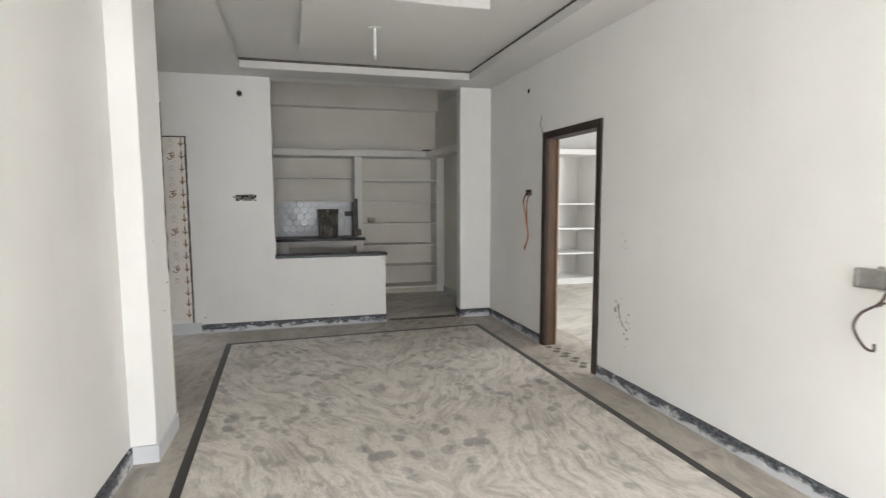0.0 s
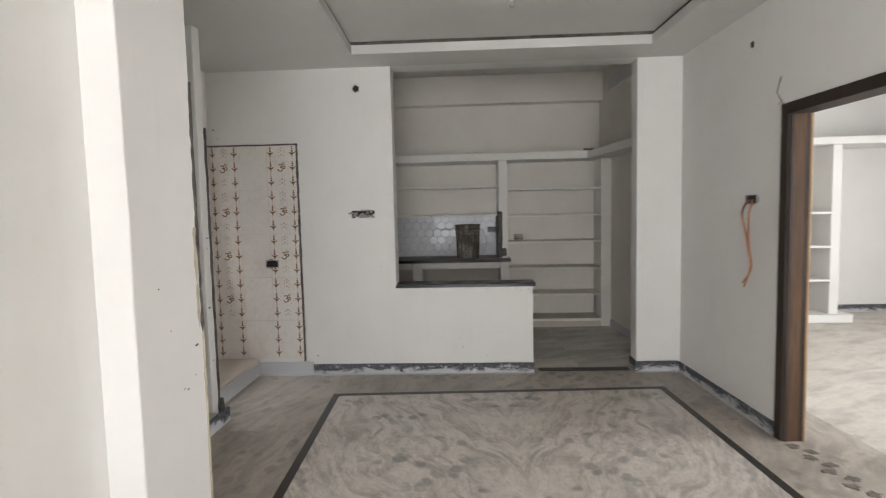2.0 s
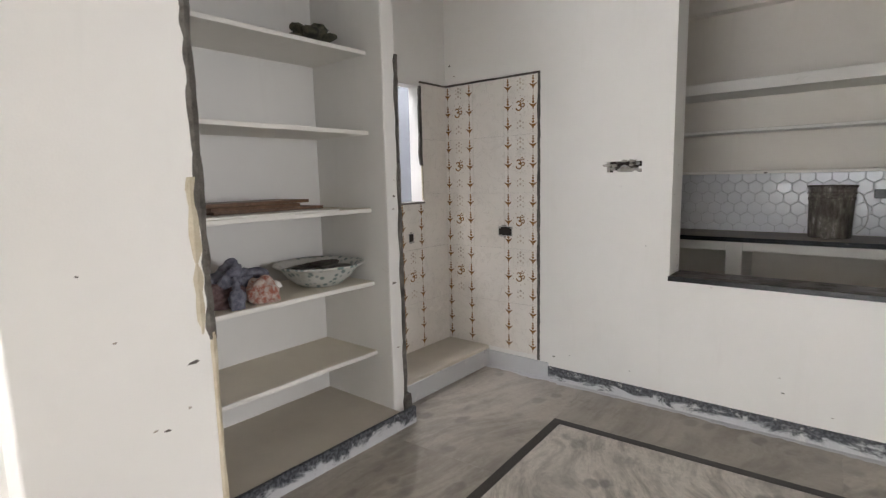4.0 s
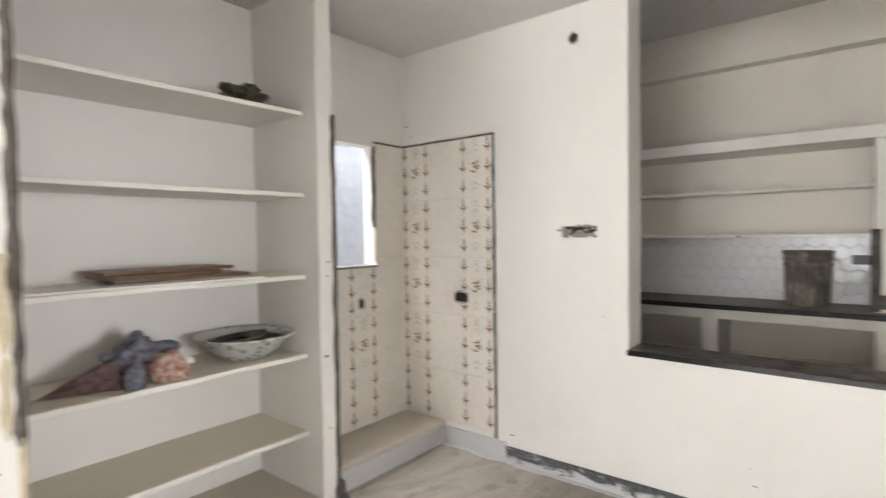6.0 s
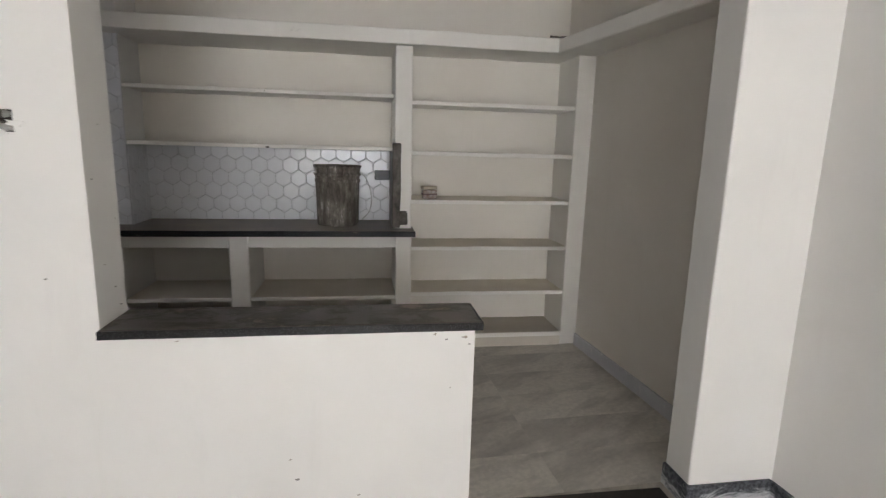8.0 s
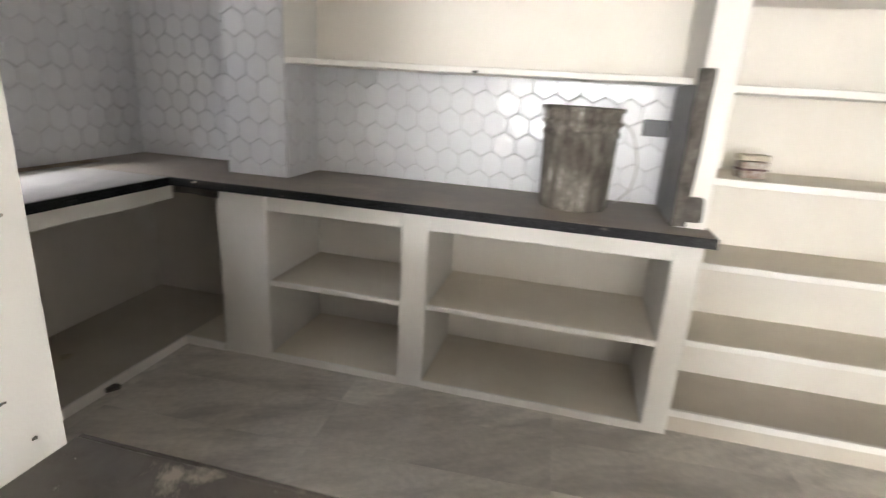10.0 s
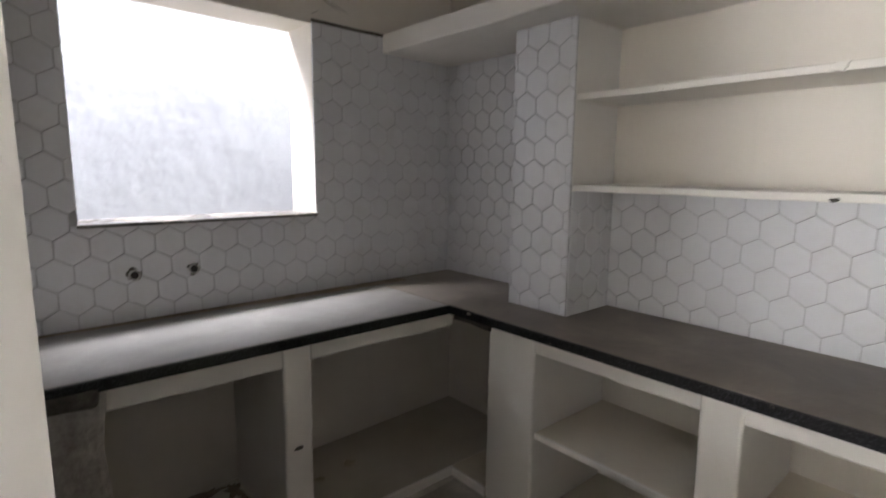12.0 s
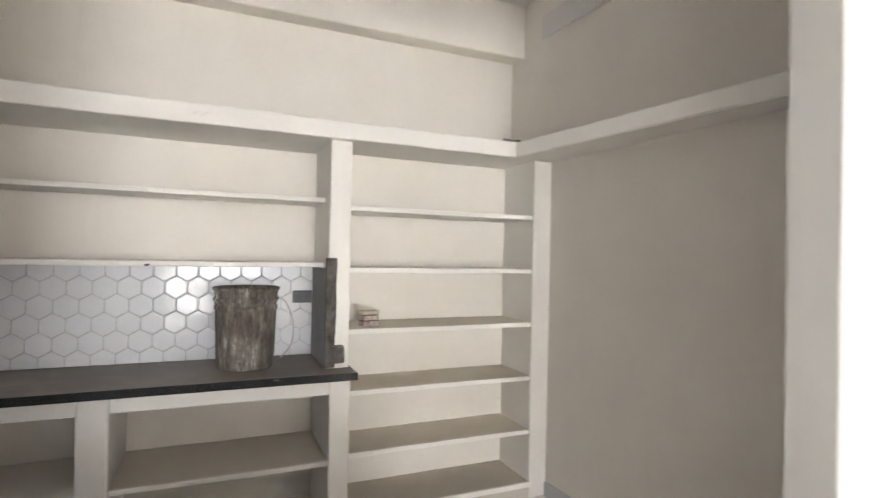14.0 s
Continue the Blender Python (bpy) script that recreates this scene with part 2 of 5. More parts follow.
def ceramic(name, base, alt, rough=0.1, veins=None, spread=0.16):
    m, nt, b = material(name)
    p = obj_pos(nt)
    c = ramp(nt, noise_tex(nt, p, 5, 4, 0.6), [(0.3, alt), (0.7, base)])
    if veins:
        v = noise_tex(nt, scaled(nt, p, (5, 5, 1.2)), 1.4, 7, 0.6, 1.4)
        c = mix(nt, ramp(nt, v, [(0.485, grey(0)), (0.50, grey(0.3)), (0.515, grey(0))]), c, veins)
    w = world_pos(nt)
    dirt = ramp(nt, noise_tex(nt, w, 4.0, 7, 0.7), [(0.55, grey(0)), (0.8, grey(0.35))])
    c = mix(nt, dirt, c, (0.52, 0.48, 0.42))
    nt.links.new(c, b.inputs["Base Color"])
    r = ramp(nt, noise_tex(nt, w, 3.0, 5, 0.6), [(0.35, grey(rough)), (0.75, grey(rough + spread))])
    nt.links.new(r, b.inputs["Roughness"])
    bump(nt, b, noise_tex(nt, w, 9, 2, 0.5), 0.03, 0.01)
    return m


HEX = ceramic("white_hexagon_glaze", (0.73, 0.735, 0.75), (0.68, 0.685, 0.70), 0.10, None, 0.08)
HEX.node_tree.nodes["Principled BSDF"].inputs["Specular IOR Level"].default_value = 0.33
TILE = ceramic("cream_marble_glaze", (0.86, 0.815, 0.765), (0.81, 0.765, 0.71), 0.13, (0.45, 0.41, 0.37))


def plain(name, base, rough, metal=0.0, var=0.25, scale=12.0):
    m, nt, b = material(name)
    p = world_pos(nt)
    n = noise_tex(nt, p, scale, 5, 0.65)
    lo = tuple(c * (1 - var) for c in base)
    hi = tuple(min(1, c * (1 + var)) for c in base)
    nt.links.new(ramp(nt, n, [(0.3, lo), (0.7, hi)]), b.inputs["Base Color"])
    b.inputs["Roughness"].default_value, b.inputs["Metallic"].default_value = rough, metal
    bump(nt, b, n, 0.08, 0.004)
    return m


BROWN_INK = plain("brown_print", (0.27, 0.145, 0.055), 0.25)
DIRT = cement("brown_dirt", (0.16, 0.12, 0.08), (0.36, 0.295, 0.22), 0.6)
PALE_INK = plain("pale_print", (0.56, 0.48, 0.41), 0.25)
BLACK = plain("black_plastic", (0.018, 0.018, 0.019), 0.4)
STEEL = plain("galvanised_box", (0.42, 0.41, 0.39), 0.45, 0.7)
# near-black put in for the shade inside holes and open boxes
HOLE = plain("hole_shade", (0.03, 0.024, 0.02), 0.95)
WHITE_ENAMEL = plain("white_rod", (0.75, 0.74, 0.71), 0.35, 0.0, 0.06)
COPPER = plain("orange_wire", (0.42, 0.16, 0.07), 0.4)
RED_WIRE = plain("dark_wire", (0.08, 0.05, 0.045), 0.4)
MARK = plain("scuff_mark", (0.40, 0.36, 0.31), 0.9)


def wood(name, a, c2, rough=0.45, rot=0.0):
    m, nt, b = material(name)
    p = scaled(nt, world_pos(nt), (22, 22, 1.6), rot)
    n = noise_tex(nt, p, 1.5, 7, 0.65, 1.2)
    blot = noise_tex(nt, world_pos(nt), 2.2, 5, 0.6)
    c = mix(nt, ramp(nt, blot, [(0.45, grey(0)), (0.7, grey(0.6))]), ramp(nt, n, [(0.3, a), (0.7, c2)]), a)
    nt.links.new(c, b.inputs["Base Color"])
    b.inputs["Roughness"].default_value = rough
    bump(nt, b, n, 0.2, 0.004)
    return m


DOOR_WOOD = wood("dark_door_wood", (0.018, 0.011, 0.008), (0.045, 0.027, 0.017), 0.6)
JAMB_WOOD = wood("raw_jamb_wood", (0.045, 0.022, 0.010), (0.145, 0.074, 0.032), 0.6)
EDGE_WOOD = wood("pale_edge_wood", (0.30, 0.17, 0.065), (0.46, 0.28, 0.12))
PLY = wood("plywood", (0.10, 0.05, 0.026), (0.20, 0.11, 0.06))


def bucket_plastic():
    m, nt, b = material("crusted_bucket")
    p = world_pos(nt)
    n = noise_tex(nt, scaled(nt, p, (1, 1, 0.24)), 24, 9, 0.74, 0.3)
    n = mix(nt, 0.3, n, noise_tex(nt, p, 7, 6, 0.7))
    c = ramp(nt, n, [(0.40, (0.065, 0.054, 0.043)), (0.50, (0.15, 0.132, 0.108)), (0.57, (0.26, 0.24, 0.205)), (0.62, (0.60, 0.57, 0.52))])
    nt.links.new(c, b.inputs["Base Color"])
    b.inputs["Roughness"].default_value = 0.8
    bump(nt, b, n, 0.7, 0.008)
    return m


BUCKET = bucket_plastic()


def basin_print():
    m, nt, b = material("floral_basin")
    p = world_pos(nt)
    v = node(nt, "ShaderNodeTexVoronoi", Scale=26.0)
    nt.links.new(p, v.inputs["Vector"])
    c = ramp(nt, v.outputs["Distance"], [(0.22, (0.20, 0.26, 0.245)), (0.42, (0.62, 0.62, 0.58))])
    c = mix(nt, ramp(nt, noise_tex(nt, p, 8, 8, 0.7), [(0.54, grey(0)), (0.68, grey(0.8))]), c, (0.50, 0.47, 0.42))
    nt.links.new(c, b.inputs["Base Color"])
    b.inputs["Roughness"].default_value = 0.6
    bump(nt, b, noise_tex(nt, p, 40, 5, 0.7), 0.3, 0.004)
    return m


BASIN = basin_print()


def cloth(name, a, c2, scale=30):
    m, nt, b = material(name)
    p = world_pos(nt)
    n = noise_tex(nt, p, scale, 5, 0.6)
    nt.links.new(ramp(nt, n, [(0.4, a), (0.6, c2)]), b.inputs["Base Color"])
    b.inputs["Roughness"].default_value = 0.95
    bump(nt, b, noise_tex(nt, p, 300, 2, 0.5), 0.3, 0.002)
    return m


CLOTH_RED = cloth("maroon_cloth", (0.09, 0.05, 0.05), (0.17, 0.11, 0.105))
CLOTH_BLUE = cloth("grey_blue_cloth", (0.10, 0.10, 0.13), (0.20, 0.20, 0.24))
CLOTH_PINK = cloth("speckled_cloth", (0.55, 0.47, 0.41), (0.36, 0.13, 0.09), 45)
CLOTH_DARK = cloth("dark_bag", (0.03, 0.028, 0.02), (0.11, 0.105, 0.07), 18)


# ---- building helpers ----
def part(name, bm, mat, parent=None, label="", at=None):
    """Links a bmesh as one mesh object, under a thing or part if one is given."""
    bmesh.ops.recalc_face_normals(bm, faces=bm.faces)
    me = bpy.data.meshes.new(name)
    bm.to_mesh(me)
    bm.free()
    me.materials.append(mat)
    ob = new(name, me)
    if parent:
        ob.parent = parent
    if at is not None:
        ob.matrix_basis = at
    if label:
        ob["label"] = label
    return ob


def thing(name, label, category, at=None, group="", kind=""):
    ob = new(name)
    ob.empty_display_size = 0.1
    if at is not None:
        ob.matrix_basis = at
    return tagged(ob, label, category, group, kind)


def smooth(ob):
    ob.data.polygons.foreach_set("use_smooth", [True] * len(ob.data.polygons))
    return ob


def box(bm, x0, y0, z0, x1, y1, z1):
    r = bmesh.ops.create_cube(bm, size=1)
    bmesh.ops.transform(bm, verts=r["verts"], matrix=Matrix.Translation(((x0 + x1) / 2, (y0 + y1) / 2, (z0 + z1) / 2)) @ Matrix.Diagonal((x1 - x0, y1 - y0, z1 - z0, 1)))
    return r["verts"]


def boxes(*dims):
    bm = bmesh.new()
    for d in dims:
        box(bm, *d)
    return bm


def worn(x0, y0, z0, x1, y1, z1, bevel=0.006, amp=0.0025, step=0.11):
    """A box with rounded, slightly wavering hand-plastered edges."""
    bm = bmesh.new()
    box(bm, x0, y0, z0, x1, y1, z1)
    size = (x1 - x0, y1 - y0, z1 - z0)
    bevel = min(bevel, 0.3 * min(size))
    bmesh.ops.bevel(bm, geom=list(bm.edges), offset=bevel, segments=2, profile=0.5, affect="EDGES")
    for axis in range(3):
        n = int(size[axis] / step)
        if n < 1:
            continue
        for k in range(1, n + 1):
            co = [0, 0, 0]
            co[axis] = (x0, y0, z0)[axis] + size[axis] * k / (n + 1)
            no = [0, 0, 0]
            no[axis] = 1
            bmesh.ops.bisect_plane(bm, geom=list(bm.verts) + list(bm.edges) + list(bm.faces), plane_co=co, plane_no=no)
    for v in bm.verts:
        n = noise.noise_vector(v.co * 5.3) * amp + noise.noise_vector(v.co * 19.0) * amp * 0.35
        v.co += n
    return bm


def prism(poly, z0, z1, bevel=0.0):
    bm = bmesh.new()
    lo = [bm.verts.new((x, y, z0)) for x, y in poly]
    hi = [bm.verts.new((x, y, z1)) for x, y in poly]
    bm.faces.new(lo[::-1])
    bm.faces.new(hi)
    for i in range(len(poly)):
        j = (i + 1) % len(poly)
        bm.faces.new((lo[i], lo[j], hi[j], hi[i]))
    if bevel:
        bmesh.ops.bevel(bm, geom=list(bm.edges), offset=bevel, segments=1, affect="EDGES")
    return bm


def holed(u0, u1, z0, z1, holes, d0, d1, along):
    """A wall of thickness d0..d1 with rectangular openings (u0, u1, z0, z1); along is the axis it runs along."""
    us = sorted({u0, u1, *[h[0] for h in holes], *[h[1] for h in holes]})
    zs = sorted({z0, z1, *[h[2] for h in holes], *[h[3] for h in holes]})
    bm = bmesh.new()
    for a, b in zip(us, us[1:]):
        for c, d in zip(zs, zs[1:]):
            mu, mz = (a + b) / 2, (c + d) / 2
            if any(h[0] < mu < h[1] and h[2] < mz < h[3] for h in holes):
                continue
            if along == "x":
                box(bm, a, d0, c, b, d1, d)
            else:
                box(bm, d0, a, c, d1, b, d)
    bmesh.ops.remove_doubles(bm, verts=bm.verts, dist=1e-5)
    bm.verts.index_update()
    seen = {}
    for f in bm.faces:
        seen.setdefault(frozenset(v.index for v in f.verts), []).append(f)
    bmesh.ops.delete(bm, geom=[f for fs in seen.values() if len(fs) > 1 for f in fs], context="FACES_ONLY")
    return bm


def structure(name, bm, mat, label, category, at=None):
    return tagged(part(name, bm, mat, None, "", at), label, category, kind="structure")


def tube(points, radius, mat, name, parent=None, label="", sides=8):
    """A round rod or wire along a polyline, as a mesh."""
    bm = bmesh.new()
    rings = []
    pts = [Vector(p) for p in points]
    for i, p in enumerate(pts):
        d = (pts[min(i + 1, len(pts) - 1)] - pts[max(i - 1, 0)]).normalized()
        a = d.orthogonal().normalized()
        b = d.cross(a)
        if rings:
            a = (prev - d * prev.dot(d)).normalized()
            b = d.cross(a)
        prev = a
        rings.append([bm.verts.new(p + (a * math.cos(t) + b * math.sin(t)) * radius) for t in [2 * math.pi * k / sides for k in range(sides)]])
    for r, s in zip(rings, rings[1:]):
        for k in range(sides):
            bm.faces.new((r[k], r[(k + 1) % sides], s[(k + 1) % sides], s[k]))
    bm.faces.new(rings[0][::-1])
    bm.faces.new(rings[-1])
    return smooth(part(name, bm, mat, parent, label))


def curve_points(ctrl, n=8):
    """A smooth polyline through control points (Catmull-Rom)."""
    p = [Vector(c) for c in ctrl]
    p = [2 * p[0] - p[1], *p, 2 * p[-1] - p[-2]]
    out = []
    for i in range(1, len(p) - 2):
        for k in range(n):
            t = k / n
            a, b, c, d = p[i - 1], p[i], p[i + 1], p[i + 2]
            out.append(0.5 * (2 * b + (c - a) * t + (2 * a - 5 * b + 4 * c - d) * t * t + (3 * b - a - 3 * c + d) * t ** 3))
    out.append(p[-2])
    return out


def lathe(profile, sides=40, wobble=0.0):
    bm = bmesh.new()
    rings = []
    for r, z in profile:
        ring = []
        for k in range(sides):
            t = 2 * math.pi * k / sides
            w = 1 + wobble * noise.noise(Vector((math.cos(t) * 2, math.sin(t) * 2, z * 6)))
            ring.append(bm.verts.new((r * w * math.cos(t), r * w * math.sin(t), z)))
        rings.append(ring)
    for a, b in zip(rings, rings[1:]):
        for k in range(sides):
            bm.faces.new((a[k], a[(k + 1) % sides], b[(k + 1) % sides], b[k]))
    bm.faces.new(rings[0][::-1])
    bm.faces.new(rings[-1])
    return bm


def ragged_strip(x, y, z0, z1, w, d, seed, step=0.035):
    """A ragged vertical smear of cement, w wide along y and d deep along x."""
    rng = random.Random(seed)
    bm = bmesh.new()
    n = max(3, int((z1 - z0) / step))
    rows = []
    for i in range(n + 1):
        z = z0 + (z1 - z0) * i / n
        k = 0.5 + 0.9 * abs(noise.noise(Vector((seed, z * 4.0, 0)))) + 0.25 * rng.random()
        k *= 0.35 if i in (0, n) else 1
        a, b = -w * 0.5 * k, w * 0.5 * (0.7 + 0.3 * rng.random())
        e = d * (0.7 + 0.5 * rng.random())
        rows.append([bm.verts.new((x + p, y + q, z)) for p, q in ((-d, a), (e * 0.6, a), (e, 0.0), (e * 0.7, b), (-d, b))])
    for r, s in zip(rows, rows[1:]):
        for k in range(5):
            bm.faces.new((r[k], r[(k + 1) % 5], s[(k + 1) % 5], s[k]))
    bm.faces.new(rows[0][::-1])
    bm.faces.new(rows[-1])
    return bm


# ---- plan ----
SKEW = 2.35
EAST = pose(2.67, 6.34, 0, 0, 0, SKEW)          # frame of the long side wall: y runs along it
EAST_K = pose(2.665, 6.44, 0, 0, 0, 3.6)        # frame of the kitchen side wall
WEST = pose(-1.60, 7.2, 0, 0, 0, SKEW)          # frame of the kitchen's window wall
FLOOR = pose(-0.31, 5.77, 0, 0, 0, 2.7)         # frame of the inlaid floor: its far corner
HALL_TOP, KITCHEN_TOP = 2.77, 3.20
FAR, FAR_BACK = 6.33, 6.53

# ---- large structure ----
structure("wall_east_kitchen", boxes((0.0, 0.0, -0.05, 0.14, 2.4, 3.4)), CREAM, "plain cream kitchen side wall", "wall", EAST_K)
structure("wall_east", holed(-10.2, 0.12, -0.05, 3.4, [(-2.31, -1.43, -0.06, 2.03)], 0.0, 0.13, "y"), WALL,
          "off-white painted side wall with a door opening", "wall", EAST)
structure("wall_kitchen_front", holed(-1.9, 2.285, -0.05, 3.4, [(0.13, 2.285, 0.79, HALL_TOP), (1.365, 2.285, -0.06, 0.80), (-0.262, -0.048, 1.437, 1.503)], FAR, FAR_BACK, "x"), WALL,
          "off-white wall with half-height counter wall and kitchen opening", "wall")
structure("kitchen_pier", worn(2.285, FAR, -0.03, 2.75, 6.495, 3.3, 0.008, 0.003, 0.25), WALL, "off-white pier beside the kitchen opening", "wall")
structure("wall_kitchen_back", boxes((-2.0, 8.60, 0.85, 1.24, 8.95, 3.4)), CREAM, "cream painted kitchen back wall", "wall")
structure("wall_bay_back", boxes((-2.0, 8.625, -0.05, 1.24, 8.95, 0.85)), CREAM, "cream wall behind the counter bays", "wall")
structure("wall_pantry_back", boxes((1.24, 8.515, -0.05, 2.9, 8.95, 2.15), (1.24, 8.60, 2.15, 2.9, 8.95, 3.4)), CREAM, "cream wall behind the pantry shelves", "wall")
structure("wall_kitchen_west", holed(-0.84, 1.6, -0.05, 3.4, [(-0.47, 0.50, 1.268, 2.158)], -0.23, 0.0, "y"), CREAM,
          "kitchen side wall with a bare window opening", "wall", WEST)
structure("beam", worn(-1.9, 8.46, 2.84, 2.75, 8.605, 3.25, 0.012, 0.003, 0.3), CREAM, "cream plastered beam under the kitchen ceiling", "beam")
structure("kitchen_column", worn(-0.862, 8.29, 0.86, -0.547, 8.61, 3.21, 0.008, 0.003, 0.3), WALL, "square white column standing in the kitchen corner", "column")
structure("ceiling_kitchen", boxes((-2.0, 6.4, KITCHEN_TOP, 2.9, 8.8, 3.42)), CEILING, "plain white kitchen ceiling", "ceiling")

# hall side with the column, the shelf recess and the prayer alcove
structure("wall_west", boxes((-0.70, -3.6, -0.05, -0.485, 3.365, 2.95)), WALL, "off-white painted side wall", "wall")
structure("hall_column", worn(-1.75, 3.355, -0.02, -0.352, 3.795, 2.95, 0.006, 0.003, 0.25), WALL, "white plastered column with chipped edges", "column")
structure("wall_recess_back", boxes((-1.78, 3.7, -0.05, -1.63, 5.26, 2.95)), WALL, "white back wall of the shelf recess", "wall")
structure("recess_post", worn(-1.75, 5.165, 0.0, -1.04, 5.262, 2.95, 0.008, 0.003, 0.25), WALL, "white upright between shelf recess and alcove", "wall")
structure("wall_alcove", holed(5.26, 6.34, -0.05, 2.95, [(5.45, 6.035, 1.255, 2.085)], -1.655, -1.545, "y"), WALL,
          "white alcove wall with a bare window opening", "wall")
structure("wall_south", holed(-0.8, 3.4, -0.05, 2.95, [(-0.4, 2.1, 0.0, 2.3)], -3.6, -3.4, "x"), WALL, "off-white front wall with a wide doorway", "wall")

# false ceiling with a recessed tray
TR = [(-0.13, 5.95), (2.28, 5.955), (2.40, 3.05), (-0.02, 3.05)]


def ring_prism(outer, inner, z0, z1):
    bm = bmesh.new()
    v = {}
    for key, poly in (("o", outer), ("i", inner)):
        for z in (0, 1):
            v[key, z] = [bm.verts.new((x, y, (z0, z1)[z])) for x, y in poly]
    n = len(outer)
    for i in range(n):
        j = (i + 1) % n
        bm.faces.new((v["o", 0][i], v["o", 0][j], v["i", 0][j], v["i", 0][i]))
        bm.faces.new((v["o", 1][i], v["o", 1][j], v["i", 1][j], v["i", 1][i]))
        bm.faces.new((v["i", 0][i], v["i", 0][j], v["i", 1][j], v["i", 1][i]))
        bm.faces.new((v["o", 0][i], v["o", 0][j], v["o", 1][j], v["o", 1][i]))
    return bm


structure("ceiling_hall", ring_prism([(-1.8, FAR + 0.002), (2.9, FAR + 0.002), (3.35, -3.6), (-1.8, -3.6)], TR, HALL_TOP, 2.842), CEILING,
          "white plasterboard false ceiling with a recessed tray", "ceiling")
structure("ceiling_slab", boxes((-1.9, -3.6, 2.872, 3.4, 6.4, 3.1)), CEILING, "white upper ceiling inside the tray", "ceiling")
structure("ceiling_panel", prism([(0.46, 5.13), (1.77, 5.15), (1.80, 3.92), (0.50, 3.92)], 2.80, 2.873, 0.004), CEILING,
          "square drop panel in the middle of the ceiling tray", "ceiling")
# ring of dark colour put in for the shade of the tray's slot
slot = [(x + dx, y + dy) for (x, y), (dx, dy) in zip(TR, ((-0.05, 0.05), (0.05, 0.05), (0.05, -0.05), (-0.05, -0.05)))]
structure("ceiling_cove", ring_prism([(x * 1.0, y) for x, y in slot], [(x + dx, y + dy) for (x, y), (dx, dy) in zip(TR, ((-0.012, 0.012), (0.012, 0.012), (0.012, -0.012), (-0.012, -0.012)))], 2.8425, 2.8715), CEMENT_AND_SHADE,
          "light slot round the ceiling tray, its shade painted dark", "ceiling")

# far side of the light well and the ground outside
structure("backdrop_wall", boxes((-3.2, 3.6, -0.3, -3.0, 10.2, 4.7)), OUTER, "rough-plastered neighbouring wall outside, base darkened against strong light", "wall")
structure("ground", boxes((-60, -60, -0.4, 60, 60, -0.15)), CEMENT, "bare cement ground outside", "ground")

# bedroom beyond the door
structure("wall_bedroom_north", boxes((2.6, 8.85, -0.05, 7.2, 9.0, 3.0)), WALL, "white bedroom wall", "wall")
structure("wall_bedroom_east", holed(2.6, 8.9, -0.05, 3.0, [(3.6, 5.5, 0.8, 2.2)], 7.0, 7.2, "y"), WALL, "white bedroom wall with a window opening", "wall")
structure("wall_bedroom_south", boxes((2.9, 2.6, -0.05, 7.1, 2.8, 3.0)), WALL, "plain white bedroom wall", "wall")
structure("ceiling_bedroom", boxes((2.55, 2.6, 2.9, 7.2, 9.0, 3.05)), CEILING, "white bedroom ceiling", "ceiling")

# step of the alcove and plinth of the shelf recess
structure("alcove_step", worn(-1.56, 5.262, -0.02, -1.165, 6.335, 0.15, 0.008, 0.003), DUST, "raised dusty marble step in the prayer alcove", "step")
structure("recess_plinth", worn(-1.64, 3.785, -0.02, -0.985, 5.17, 0.095, 0.006, 0.002), DUST, "raised dusty marble floor of the shelf recess", "step")


# ---- built-in shelves ----
def shelf_set(name, label, x0, x1, y0, y1, tops, thick=0.028, lip="", at=None, mat=SHELF, body=SHELF_FLOOR):
    t = thing(name, label, "shelves", at)
    for z in tops:
        stone = body if z < 1.35 else mat
        if lip == "y":
            part("shelf", worn(x0, y0 + 0.006, z - thick + 0.001, x1, y1, z, 0.004, 0.003), stone, t)
            part("front_lip", worn(x0, y0, z - thick, x1, y0 + 0.012, z - 0.001, 0.004, 0.003), mat, t, "white painted edge")
        elif lip == "x":
            part("shelf", worn(x0, y0, z - thick + 0.001, x1 - 0.006, y1, z, 0.004, 0.003), stone, t)
            part("front_lip", worn(x1 - 0.012, y0, z - thick, x1, y1, z - 0.001, 0.004, 0.003), mat, t, "white painted edge")
        else:
            part("shelf", worn(x0, y0, z - thick, x1, y1, z, 0.006, 0.003), mat, t)
    return t


shelf_set("wall_shelves", "white painted masonry shelves in a recess, holding oddments", -1.635, -1.165, 3.785, 5.17, (2.122, 1.695, 1.265, 0.845, 0.43), 0.024, "x")
shelf_set("splash_shelves", "two long cream shelves above the tiled worktop", -0.55, 1.185, 8.30, 8.605, (1.79, 1.432), 0.026, "y")
pantry = shelf_set("pantry_shelves", "tall set of cream masonry pantry shelves, nearly empty", 1.29, 2.44, 8.165, 8.605, (1.745, 1.412, 1.082, 0.752, 0.42), 0.028, "y")
part("plinth", worn(1.29, 8.15, -0.01, 2.437, 8.605, 0.105, 0.008, 0.003), DUST, pantry)
part("plinth_edge", worn(1.29, 8.135, 0.075, 2.437, 8.152, 0.108, 0.004, 0.002), SHELF, pantry)
part("upright", worn(1.18, 8.163, 0.87, 1.297, 8.605, 2.09, 0.008, 0.003), SHELF, pantry)
part("upright", worn(2.435, 8.15, 0.0, 2.70, 8.605, 2.09, 0.008, 0.003), SHELF, pantry)

loft = thing("loft_slab", "white plastered loft slab running round the kitchen walls", "loft")
part("back_slab", worn(-1.72, 8.11, 2.083, 2.72, 8.61, 2.178, 0.008, 0.004), SHELF, loft)
